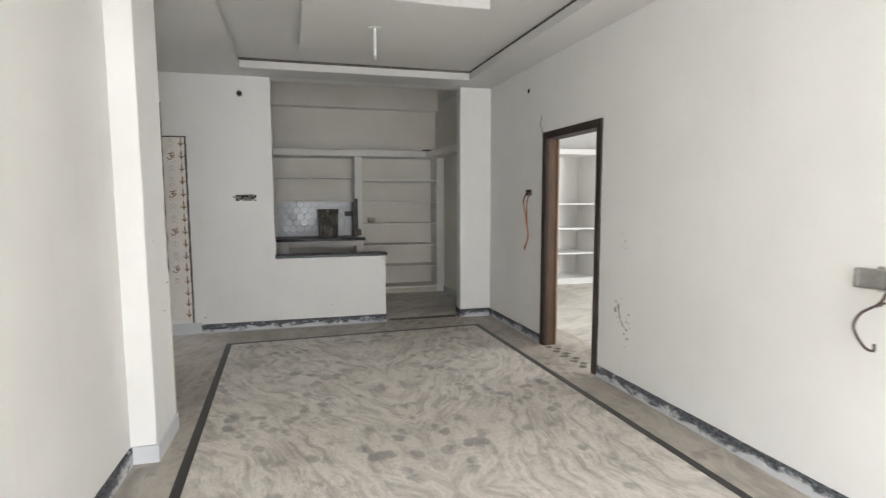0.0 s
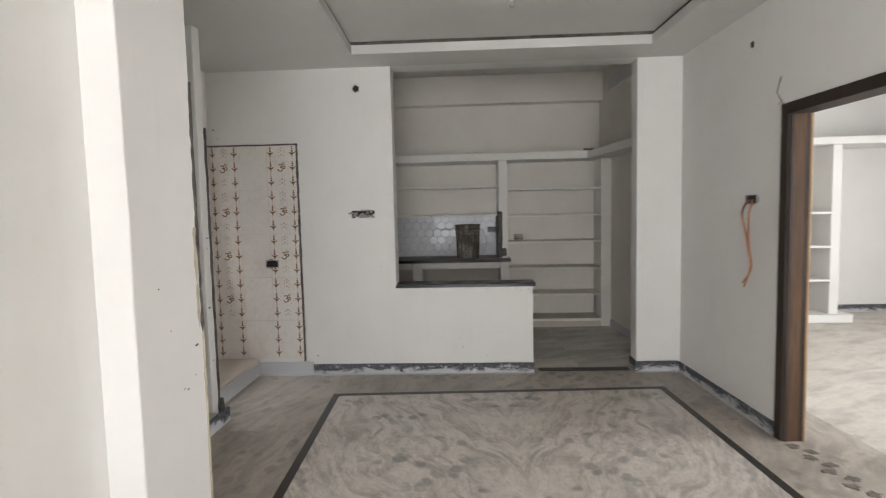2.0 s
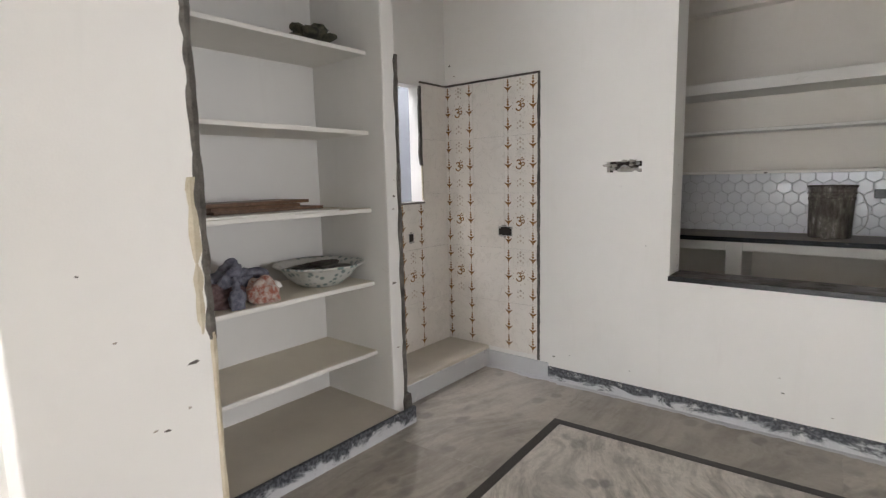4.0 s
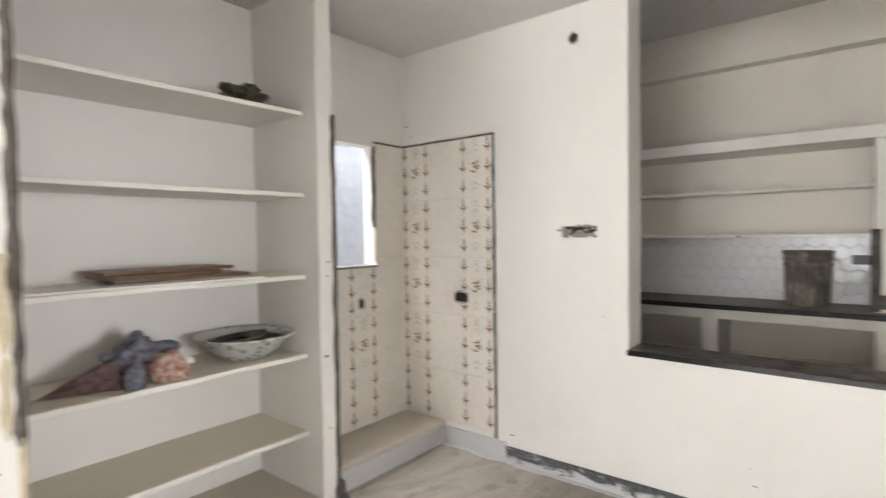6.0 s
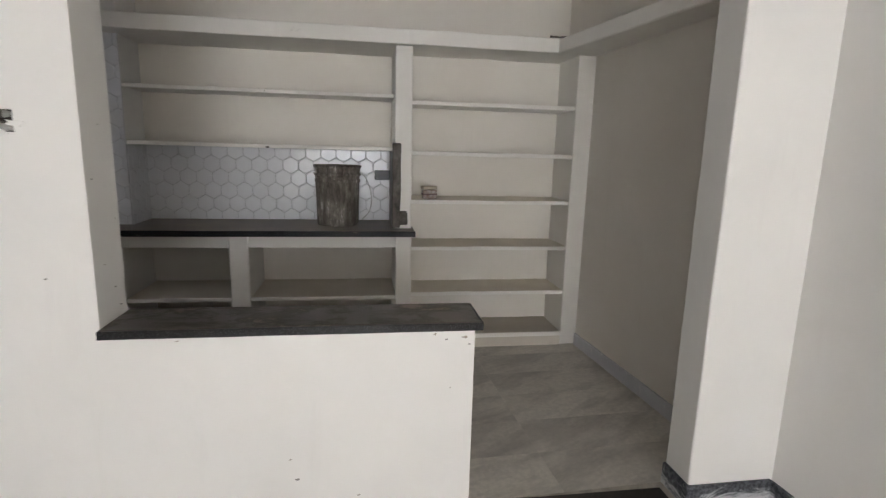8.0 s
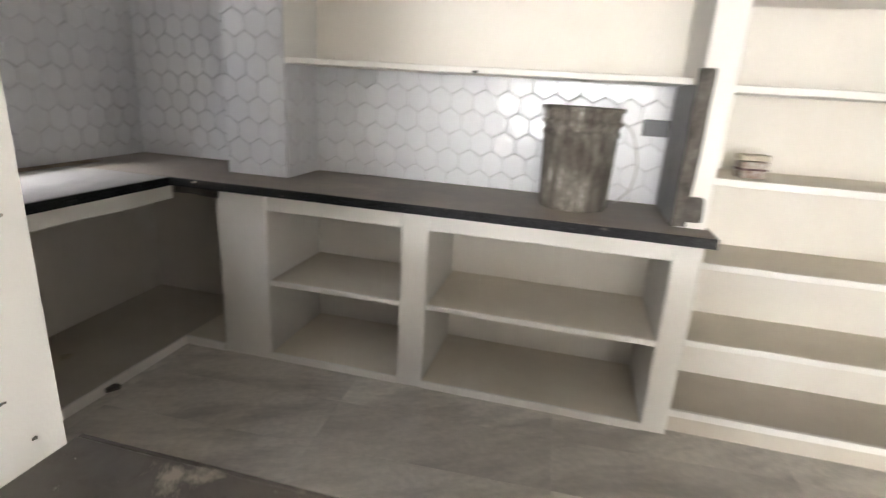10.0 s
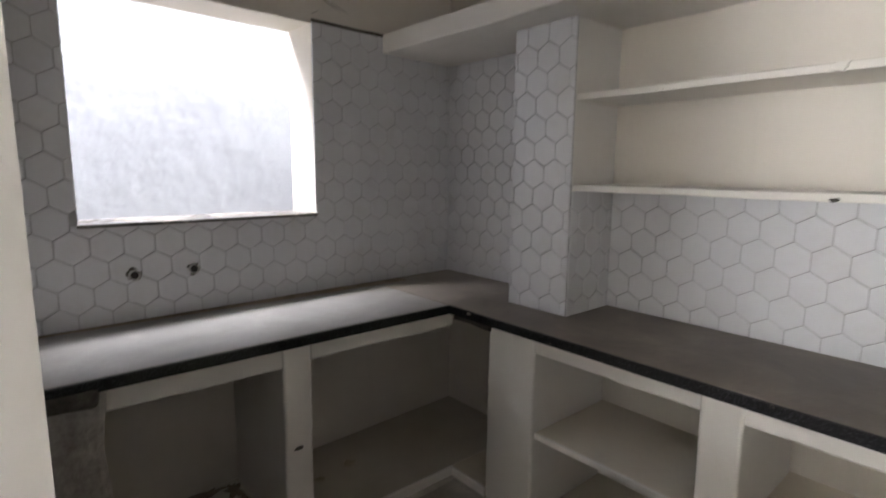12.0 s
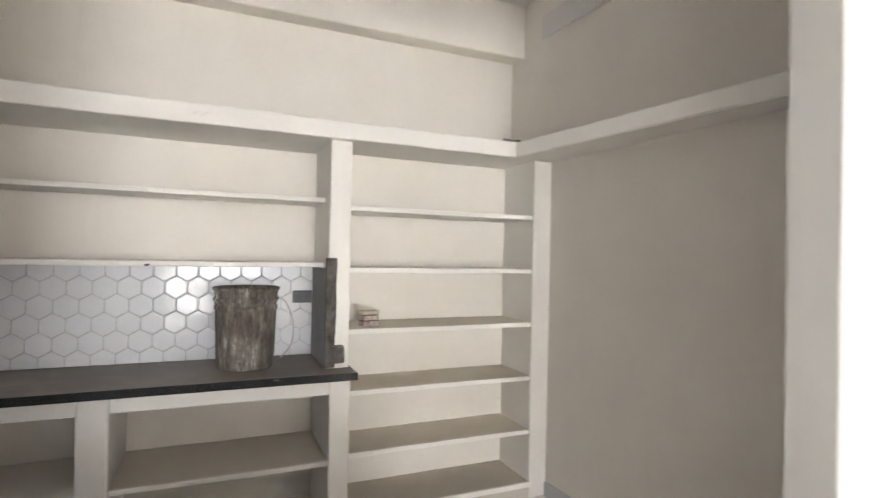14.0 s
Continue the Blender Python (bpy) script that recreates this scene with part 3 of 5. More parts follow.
part("side_slab", prism([(2.265, 8.108), (2.50, 6.497), (2.72, 6.497), (2.72, 8.108)], 2.083, 2.172, 0.008), SHELF, loft)

# ---- kitchen counter ----
base = thing("kitchen_counter", "cream masonry counter base with open bays", "counter")
part("upright", worn(1.19, 8.11, -0.02, 1.297, 8.628, 0.845, 0.01, 0.004), SHELF, base)
part("upright", worn(0.095, 8.11, -0.02, 0.222, 8.628, 0.845, 0.01, 0.004), SHELF, base)
part("upright", worn(-0.815, 8.105, -0.02, -0.555, 8.628, 0.845, 0.01, 0.004), SHELF, base)
part("rail", worn(0.222, 8.112, 0.755, 1.19, 8.20, 0.845, 0.006, 0.003), SHELF, base)
part("rail", worn(-0.555, 8.112, 0.755, 0.095, 8.20, 0.845, 0.006, 0.003), SHELF, base)
part("shelf", worn(0.222, 8.131, 0.386, 1.19, 8.628, 0.412, 0.005, 0.003), SHELF_FLOOR, base)
part("front_lip", worn(0.222, 8.122, 0.385, 1.19, 8.135, 0.411, 0.004, 0.003), SHELF, base, "white painted edge")
part("shelf", worn(-0.555, 8.131, 0.386, 0.095, 8.628, 0.412, 0.005, 0.003), SHELF_FLOOR, base)
part("front_lip", worn(-0.555, 8.122, 0.385, 0.095, 8.135, 0.411, 0.004, 0.003), SHELF, base, "white painted edge")
part("bay_floor", worn(-0.555, 8.115, -0.02, 1.19, 8.628, 0.035, 0.006, 0.002), SHELF_FLOOR, base)
part("upright", worn(-1.66, 7.26, -0.02, -1.045, 7.375, 0.845, 0.01, 0.004), SHELF, base)
part("rail", worn(-1.12, 6.60, 0.752, -1.045, 7.26, 0.845, 0.006, 0.004), SHELF, base)
part("rail", worn(-1.12, 7.375, 0.762, -1.045, 8.10, 0.845, 0.006, 0.004), SHELF, base)
part("sink_bay_floor", worn(-1.68, 6.60, -0.02, -1.045, 8.628, 0.045, 0.006, 0.003), DUST, base)
part("corner_bay_floor", worn(-1.05, 8.108, -0.02, -0.815, 8.628, 0.042, 0.006, 0.003), SHELF_FLOOR, base)
part("plinth_edge", worn(-1.048, 6.70, -0.01, -1.036, 8.10, 0.047, 0.004, 0.003), SHELF, base, "whitewashed plinth edge")
part("plinth_edge", worn(-1.05, 8.098, -0.01, -0.815, 8.110, 0.044, 0.004, 0.003), SHELF, base, "whitewashed plinth edge")
part("plinth_edge", worn(-0.555, 8.104, -0.01, 0.095, 8.117, 0.037, 0.004, 0.003), SHELF, base, "whitewashed plinth edge")
part("plinth_edge", worn(0.222, 8.104, -0.01, 1.19, 8.117, 0.037, 0.004, 0.003), SHELF, base, "whitewashed plinth edge")
part("rough_end_pier", worn(-1.60, 6.535, -0.02, -1.0, 6.70, 0.845, 0.018, 0.016, 0.05), CEMENT, base, "bare cement end pier")

top = thing("worktop", "black granite worktop, dusty, turning round the corner", "worktop")
part("slab", worn(-1.66, 8.035, 0.846, 1.312, 8.605, 0.881, 0.004, 0.0012), GRANITE, top)
wt = part("slab", worn(-1.66, 6.533, 0.846, -1.0, 8.03, 0.881, 0.004, 0.0012), GRANITE_DUSTY, top, "pale plaster dust on the granite")
part("dirt_strip", worn(-1.62, 6.56, 0.879, -1.545, 8.20, 0.8835, 0.006, 0.0012), DIRT, top, "brown dirt along the foot of the tiles")
part("crumbled_edge", worn(-1.35, 6.522, 0.79, -0.985, 6.56, 0.878, 0.012, 0.014, 0.03), CEMENT_AND_SHADE, top, "broken black stone edge")
part("front_edge", worn(-1.0, 8.026, 0.841, 1.316, 8.036, 0.8795, 0.003, 0.001), GRANITE_EDGE, top, "polished black edge")
part("front_edge", worn(-1.001, 6.535, 0.841, -0.989, 8.026, 0.8795, 0.003, 0.001), GRANITE_EDGE, top, "polished black edge")

part("crumbled_corner", worn(-1.06, 6.53, 0.795, -0.98, 6.68, 0.85, 0.014, 0.016, 0.022), CEMENT_AND_SHADE, top, "broken black stone corner")

cap = thing("granite_ledge", "dark granite cap with cement stains on the half wall", "counter top")
part("slab", worn(0.128, 6.314, 0.794, 1.384, 6.549, 0.823, 0.004, 0.0015), SILL, cap)
part("front_edge", worn(0.128, 6.306, 0.793, 1.39, 6.3145, 0.8215, 0.002, 0.0015), GRANITE_EDGE, cap, "black chipped edge")
part("back_edge", worn(0.128, 6.5485, 0.793, 1.39, 6.557, 0.8215, 0.002, 0.0015), SILL, cap, "stained chipped edge")
part("end_edge", worn(1.3835, 6.315, 0.793, 1.392, 6.548, 0.8215, 0.002, 0.0015), GRANITE_EDGE, cap, "black chipped edge")

# ---- door frame ----
door = thing("door_frame", "dark brown wooden door frame with no door", "door frame", EAST, kind="")
DY0, DY1, DH = -2.36, -1.375, 2.085
JW = 0.068
part("jamb", worn(-0.016, DY0, 0.0, 0.134, DY0 + JW, DH, 0.005, 0.0015, 0.3), DOOR_WOOD, door)
part("jamb", worn(-0.016, DY1 - JW, 0.0, 0.092, DY1, DH, 0.005, 0.0015, 0.3), DOOR_WOOD, door)
part("jamb_face", worn(0.0, DY1 - JW - 0.006, 0.0, 0.12, DY1 - JW + 0.002, DH - JW, 0.002, 0.001, 0.3), JAMB_WOOD, door, "reddish brown bare wood")
part("rebate", worn(0.12, DY1 - JW - 0.008, 0.0, 0.134, DY1 - 0.01, DH - JW, 0.003, 0.0015, 0.3), EDGE_WOOD, door, "pale raw wooden edge")
part("dark_band", worn(0.0, DY1 - JW - 0.0075, 0.0, 0.022, DY1 - JW, DH - JW, 0.002, 0.001, 0.3), DOOR_WOOD, door, "dark stained edge")
part("dark_band", worn(0.095, DY1 - JW - 0.0075, 0.0, 0.118, DY1 - JW, DH - JW, 0.002, 0.001, 0.3), DOOR_WOOD, door, "dark stained edge")
part("head", worn(-0.017, DY0 + JW, DH - JW, 0.133, DY1 - JW, DH, 0.005, 0.0015, 0.3), DOOR_WOOD, door)

# bedroom shelves
bs = shelf_set("bedroom_shelves", "white corner shelves in the next room, empty", 4.2, 5.25, 8.25, 8.86, (1.37, 0.95, 0.53), 0.03, mat=WALL)
part("upright", worn(5.25, 8.25, 0, 5.36, 8.86, 2.18), WALL, bs)
part("upright", worn(4.1, 8.25, 0, 4.2, 8.86, 2.18), WALL, bs)
part("top_slab", worn(3.2, 8.2, 2.18, 7.0, 8.86, 2.27), WALL, bs)
part("plinth", worn(4.1, 8.18, 0, 5.5, 8.86, 0.1), WALL, bs)


# ---- skirtings ----
def skirting(name, bm, at=None):
    return structure(name, bm, SKIRT, "dark granite skirting smeared with whitewash", "skirting", at)


structure("baseboard_alcove", worn(-1.165, FAR - 0.0125, -0.01, -0.66, FAR + 0.01, 0.115, 0.003, 0.002, 0.07), SKIRT_PALE, "whitewashed stone skirting", "skirting")
skirting("baseboard_far", worn(-0.66, FAR - 0.013, -0.01, 1.372, FAR + 0.01, 0.092, 0.003, 0.002, 0.07))
skirting("baseboard_pier", worn(2.275, FAR - 0.013, -0.01, 2.66, FAR + 0.01, 0.095, 0.003, 0.002, 0.07))
skirting("baseboard_pier_side", worn(2.272, FAR - 0.012, -0.01, 2.288, 6.495, 0.095, 0.003, 0.002, 0.07))
skirting("baseboard_east", worn(-0.013, -1.37, -0.01, 0.01, 0.0, 0.09, 0.003, 0.002, 0.07), EAST)
skirting("baseboard_east_front", worn(-0.013, -9.75, -0.01, 0.01, -2.365, 0.09, 0.003, 0.002, 0.07), EAST)
structure("baseboard_kitchen", worn(-0.013, 0.05, -0.01, 0.01, 1.71, 0.09, 0.003, 0.002, 0.07), SKIRT_PALE, "whitewashed stone skirting", "skirting", EAST_K)
structure("baseboard_column_front", worn(-0.49, 3.342, -0.01, -0.339, 3.36, 0.10, 0.003, 0.002, 0.05), SKIRT_PALE, "whitewashed stone skirting", "skirting")
structure("baseboard_column_side", worn(-0.357, 3.342, -0.01, -0.339, 3.795, 0.10, 0.003, 0.002, 0.05), SKIRT_PALE, "whitewashed stone skirting", "skirting")
skirting("baseboard_west", worn(-0.49, -3.4, -0.01, -0.472, 3.342, 0.10, 0.003, 0.002, 0.07))
skirting("baseboard_recess", worn(-0.99, 3.79, -0.01, -0.968, 5.275, 0.098, 0.003, 0.003, 0.05))
structure("baseboard_step", worn(-1.168, 5.27, -0.01, -1.158, FAR, 0.125, 0.003, 0.002, 0.07), SKIRT_PALE, "whitewashed stone facing of the alcove step", "skirting")
skirting("baseboard_bedroom", boxes((5.4, 8.83, 0.0, 7.0, 8.852, 0.1)))


# ---- wall frames: u to the right, v up, n out of the wall ----
def on_wall(ux, uy, x, y, z, nx, ny):
    return Matrix(((ux, 0, nx, x), (uy, 0, ny, y), (0, 1, 0, z), (0, 0, 0, 1)))


def far_wall(x, z, y=FAR):
    return on_wall(1, 0, x, y, z, 0, -1)


def east_wall(y, z):
    return EAST @ on_wall(0, -1, 0, y - 6.34, z, -1, 0)


def fan(bm, pts, n=0.0):
    return bm.faces.new([bm.verts.new((u, v, n)) for u, v in pts])


def splat(r, n, seed, sides=22, rough=0.3, sx=1.0, sy=1.0):
    """A thin lump with a ragged outline."""
    rng = random.Random(seed)
    bm = bmesh.new()
    ring0, ring1 = [], []
    for k in range(sides):
        a = 2 * math.pi * k / sides
        q = r * (1 + rough * (rng.random() - 0.5) * 2)
        ring0.append(bm.verts.new((q * math.cos(a) * sx, q * math.sin(a) * sy, -0.002)))
        ring1.append(bm.verts.new((q * 0.88 * math.cos(a) * sx, q * 0.88 * math.sin(a) * sy, n * (0.7 + 0.5 * rng.random()))))
    for k in range(sides):
        j = (k + 1) % sides
        bm.faces.new((ring0[k], ring0[j], ring1[j], ring1[k]))
    c = bm.verts.new((0, 0, n))
    for k in range(sides):
        bm.faces.new((ring1[k], ring1[(k + 1) % sides], c))
    return bm


def conduit_hole(at, r, seed, label):
    t = thing("conduit_hole", label, "wall hole", at)
    part("rim", splat(r * 1.35, 0.0025, seed, 20, 0.25), CEMENT, t)
    # shallow disc; the dark of the bore is in its colour
    part("pipe_end", lathe([(r, -0.01), (r, 0.005), (r * 0.8, 0.005), (r * 0.78, 0.0035)], 16, 0.2), HOLE, t)
    return t


def back_box(at, w, h, seed, label, wires=(), depth=0.012, filled=False):
    """An open metal switch box bedded in the wall, with loose wire ends."""
    t = thing("switch_box", label, "switch box", at)
    bm = bmesh.new()
    e = 0.004
    box(bm, -w / 2, -h / 2, -0.01, -w / 2 + e, h / 2, depth)
    box(bm, w / 2 - e, -h / 2, -0.01, w / 2, h / 2, depth)
    box(bm, -w / 2 + e, -h / 2, -0.01, w / 2 - e, -h / 2 + e, depth)
    box(bm, -w / 2 + e, h / 2 - e, -0.01, w / 2 - e, h / 2, depth)
    part("metal_frame", bm, STEEL, t)
    part("back_plate", boxes((-w / 2 + e, -h / 2 + e, -0.01, w / 2 - e, h / 2 - e, 0.0025)), HOLE if not filled else STEEL, t)
    rng = random.Random(seed)
    rim = bmesh.new()
    for k in range(9):
        a = rng.random() * 2 * math.pi
        r = bmesh.ops.create_icosphere(rim, subdivisions=1, radius=0.006 + 0.008 * rng.random())
        m = Matrix.Translation((w * 0.53 * math.cos(a), h * 0.58 * math.sin(a), 0.0)) @ Matrix.Diagonal((1.4, 0.8, 0.35, 1))
        bmesh.ops.transform(rim, verts=r["verts"], matrix=m)
    tagged(part("mortar_rim", rim, CEMENT, t, "crumbled mortar"), kind="stuff")
    for pts, rad, mat in wires:
        tube(curve_points(pts, 6), rad, mat, "wire", t, "loose wire")
    return t


# holes and boxes of the far wall
conduit_hole(far_wall(-0.18, 2.585), 0.026, 3, "round dark conduit hole high in the white wall")
conduit_hole(east_wall(5.3, 2.545), 0.02, 4, "small dark conduit hole high in the side wall")
gap = thing("open_box", "chased-out switch box with cement crumbs in the wall", "switch box", far_wall(-0.155, 1.47))
part("cavity", boxes((-0.108, -0.035, -0.07, 0.108, 0.035, -0.045)), HOLE, gap)
rng = random.Random(8)
for k in range(22):
    bm = bmesh.new()
    bmesh.ops.create_icosphere(bm, subdivisions=1, radius=0.010 + 0.012 * rng.random())
    part("crumb", bm, (CEMENT, CEMENT_AND_SHADE, STEEL)[k % 3], gap, "", pose(-0.098 + 0.196 * rng.random(), -0.026 + 0.052 * rng.random(), -0.042 + 0.03 * rng.random()) @ Matrix.Diagonal((1.5, 0.9, 0.7, 1)))
for u, v, r, k in ((-0.108, 0.01, 0.016, 61), (0.108, -0.008, 0.015, 62), (0.05, 0.035, 0.014, 63), (-0.05, -0.035, 0.016, 64), (0.0, 0.034, 0.012, 65), (0.07, -0.034, 0.012, 66)):
    part("rim_lump", splat(r, 0.003, k, 14, 0.4, 1.7, 0.7), (WALL, CEMENT)[k % 2], gap, "", pose(u, v, 0.0))

# boxes of the side wall
back_box(east_wall(5.27, 1.515), 0.13, 0.062, 5, "metal switch box in the wall with hanging orange wires",
         [([(-0.02, 0.0, 0.01), (-0.06, -0.07, 0.03), (-0.055, -0.15, 0.03), (-0.01, -0.26, 0.02), (0.0, -0.32, 0.02)], 0.006, RED_WIRE),
          ([(0.02, 0.0, 0.01), (0.012, -0.12, 0.03), (0.0, -0.3, 0.02), (0.03, -0.42, 0.02), (0.022, -0.49, 0.02), (-0.045, -0.575, 0.03)], 0.006, COPPER),
          ([(-0.04, 0.0, 0.01), (-0.065, -0.09, 0.035), (-0.03, -0.2, 0.03), (0.0, -0.33, 0.025), (0.035, -0.44, 0.025), (0.0, -0.52, 0.02), (-0.03, -0.60, 0.03)], 0.005, COPPER)])
back_box(east_wall(1.90, 1.105), 0.20, 0.085, 6, "grey metal switch box standing proud, black wire hanging",
         [([(0.03, -0.02, 0.02), (0.02, -0.09, 0.04), (-0.05, -0.15, 0.05), (-0.075, -0.22, 0.05), (-0.03, -0.29, 0.05), (0.01, -0.30, 0.05), (0.012, -0.27, 0.05)], 0.006, RED_WIRE),
          ([(0.05, -0.02, 0.02), (0.045, -0.08, 0.03), (0.0, -0.11, 0.05), (0.03, -0.10, 0.05)], 0.005, RED_WIRE)], 0.035, True)
flecks = random.Random(12)
for y, z, dy, dz, count in ((3.66, 1.13, 0.03, 0.05, 7), (3.69, 0.56, 0.06, 0.09, 16), (3.61, 0.46, 0.04, 0.06, 7)):
    scuff = thing("scuff", "cluster of brown-grey scuff marks on the white side wall", "scuff", east_wall(y, z), "scuffs by the door")
    for i in range(count):
        s = flecks.uniform(0.002, 0.008)
        part("fleck", splat(s, 0.0008, 400 + i + int(z * 100), 12, 0.6, flecks.uniform(0.6, 1.4), flecks.uniform(0.7, 1.9)), MARK if i % 6 else CEMENT_AND_SHADE, scuff, "",
             pose(flecks.gauss(0, dy), flecks.gauss(0, dz), 0.0005, 0, 0, flecks.uniform(-40, 40)))
smear = thing("smear", "brown smeared stain on the white wall beside the door", "stain", east_wall(3.70, 0.56))
for u, v, r, sx, sy, a in ((-0.02, 0.06, 0.016, 0.8, 2.2, 12), (0.0, 0.0, 0.014, 0.6, 2.6, 28), (0.035, -0.06, 0.010, 0.6, 2.6, 30), (-0.055, 0.035, 0.012, 0.9, 1.6, 5)):
    part("streak", splat(r, 0.0007, int(900 + 100 * u + 300 * v), 22, 0.5, sx, sy), DIRT if r < 0.013 else MARK, smear, "", pose(u, v, 0.0004, 0, 0, a))
w = thing("binding_wire", "thin bent wire stuck at the corner of the door frame", "wire")
tube([EAST @ Vector(p) for p in ((-0.02, -1.40, 2.08), (-0.035, -1.36, 2.16), (-0.03, -1.39, 2.25))], 0.003, RED_WIRE, "strand", w)
tube([EAST @ Vector(p) for p in ((-0.02, -1.36, 2.09), (-0.03, -1.39, 2.10), (-0.02, -1.43, 2.075))], 0.003, STEEL, "strand", w)
patches = random.Random(2)
for k in range(11):
    v = -2.29 + 0.078 * k
    bm = splat(0.045, 0.003, 40 + k, 16, 0.4, 0.85, 0.75)
    ob = part("floor_chip", bm, CHIPPED, None, "", EAST @ pose(0.005 + 0.062 * (k % 2) + 0.02 * patches.random(), v, 0.001, 0, 0, 20))
    tagged(ob, "dark chipped cement patch in the door threshold", "chip", "threshold chips", "")


def floor_spill(label, x0, x1, y, wide, seed, mat):
    """A thin uneven ribbon of dried plaster on the floor along a wall foot."""
    r = random.Random(seed)
    bm = bmesh.new()
    n = int((x1 - x0) / 0.03)
    rows = []
    for i in range(n + 1):
        x = x0 + (x1 - x0) * i / n
        w = wide * (0.35 + 0.9 * abs(noise.noise(Vector((x * 3.1, seed, 0)))) + 0.35 * r.random())
        h = 0.002 + 0.002 * r.random()
        rows.append([bm.verts.new(c) for c in ((x, y + 0.004, 0.0), (x, y + 0.004, h), (x, y - w * 0.8, h), (x, y - w, 0.0))])
    for p, q in zip(rows, rows[1:]):
        for k in range(3):
            bm.faces.new((p[k], q[k], q[k + 1], p[k + 1]))
    return tagged(part("plaster_spill", bm, mat), label, "plaster")


floor_spill("dried whitewash spilled along the foot of the wall", -1.16, 1.37, FAR - 0.012, 0.055, 3, SKIRT_PALE)
floor_spill("dried whitewash spilled along the foot of the pier", 2.27, 2.64, FAR - 0.012, 0.04, 5, SKIRT_PALE)

# fan hook
hook = thing("fan_rod", "thin white ceiling fan rod with no fan", "fan rod", pose(1.047, 4.52, 2.80))
part("rod", lathe([(0.011, -0.215), (0.011, 0.0)], 14), WHITE_ENAMEL, hook)
part("canopy_plate", lathe([(0.045, -0.004), (0.045, 0.0)], 24), WHITE_ENAMEL, hook)
part("rod_end", lathe([(0.008, -0.245), (0.013, -0.238), (0.013, -0.215)], 14), STEEL, hook)

# raw edges
e1 = thing("raw_column_edge", "dark unfinished cement strip along the column edge", "cement edge")
part("upper_smear", ragged_strip(-0.357, 3.793, 1.00, 2.04, 0.034, 0.008, 5), CEMENT_AND_SHADE, e1)
part("lower_smear", ragged_strip(-0.355, 3.797, 0.05, 1.02, 0.022, 0.006, 6), PUTTY, e1, "ochre putty line")
part("putty_bulge", ragged_strip(-0.357, 3.770, 1.02, 1.44, 0.04, 0.008, 9), PUTTY, e1, "ochre putty line")
e2 = thing("raw_post_edge", "dark unfinished cement strip along the recess post", "cement edge")
part("smear", ragged_strip(-1.042, 5.262, 0.10, 2.10, 0.034, 0.010, 7), CEMENT_AND_SHADE, e2)
part("foot", ragged_strip(-1.035, 5.262, 0.0, 0.16, 0.06, 0.03, 12), CEMENT_AND_SHADE, e2)
e3 = thing("raw_shelf_edge", "dark rough cement on the upright beside the tiles", "cement edge")
part("side_smear", worn(1.168, 8.17, 0.885, 1.181, 8.59, 1.405, 0.003, 0.002, 0.04), GROUT, e3)
part("front_smear", worn(1.166, 8.146, 0.885, 1.222, 8.168, 1.46, 0.008, 0.007, 0.04), CEMENT_AND_SHADE, e3)
part("lump", worn(1.21, 8.135, 0.905, 1.272, 8.175, 1.0, 0.014, 0.008, 0.03), CEMENT_AND_SHADE, e3)
e4 = thing("raw_counter_corner", "broken cement under the inner worktop corner", "cement edge")
part("smear", worn(-1.035, 8.094, 0.79, -0.80, 8.112, 0.832, 0.006, 0.008, 0.03), CEMENT_AND_SHADE, e4)


# ---- bucket and small things ----
bucket = thing("paint_bucket", "grey paint bucket crusted with cement and paint", "bucket", pose(0.79, 8.36, 0.881))
smooth(part("shell", lathe([(0.138, 0.0), (0.144, 0.012), (0.152, 0.30), (0.158, 0.305), (0.158, 0.322), (0.151, 0.326), (0.155, 0.345), (0.163, 0.35), (0.163, 0.362), (0.154, 0.365), (0.157, 0.40), (0.166, 0.405), (0.166, 0.418), (0.157, 0.42), (0.150, 0.41), (0.125, 0.015), (0.0001, 0.014)], 56, 0.012), BUCKET, bucket))
smooth(part("paint_crust", lathe([(0.142, 0.33), (0.10, 0.34), (0.05, 0.332), (0.0001, 0.337)], 40, 0.03), BUCKET, bucket, "dried grey paint"))
tube(curve_points([(0.155, -0.03, 0.37), (0.20, -0.05, 0.33), (0.235, -0.06, 0.22), (0.225, -0.055, 0.11), (0.17, -0.05, 0.04)], 6), 0.0035, STEEL, "handle", bucket, "bent wire handle")

carton = thing("small_carton", "small worn brown-and-white carton on a shelf", "box", pose(1.43, 8.27, 1.082, 0, 0, 12))
part("body", worn(-0.045, -0.03, 0.0, 0.05, 0.03, 0.062, 0.004, 0.003, 0.03), cloth("carton_print", (0.52, 0.47, 0.42), (0.24, 0.15, 0.11), 28), carton)
part("lid", worn(-0.05, -0.034, 0.066, 0.052, 0.034, 0.088, 0.006, 0.003, 0.03), PUTTY, carton, "pale lid")
part("band", worn(-0.048, -0.032, 0.028, 0.053, 0.032, 0.036, 0.002, 0.001), CLOTH_RED, carton)
rag = smooth(part("rubble", splat(0.045, 0.03, 77, 16, 0.35, 1.6, 0.8), CEMENT_AND_SHADE, None, "", pose(2.30, 8.2, 2.178)))
tagged(rag, "small dark lump of rubble on the loft slab", "rubble")

sock = thing("wall_socket", "black modular socket on the tiled splashback", "socket", far_wall(1.115, 1.225, 8.586))
part("plate", worn(-0.06, -0.036, 0.0, 0.06, 0.036, 0.009, 0.004, 0.0005), BLACK, sock)
part("module", boxes((-0.045, -0.024, 0.008, -0.003, 0.024, 0.011), (0.003, -0.024, 0.008, 0.045, 0.024, 0.011)), BLACK, sock)

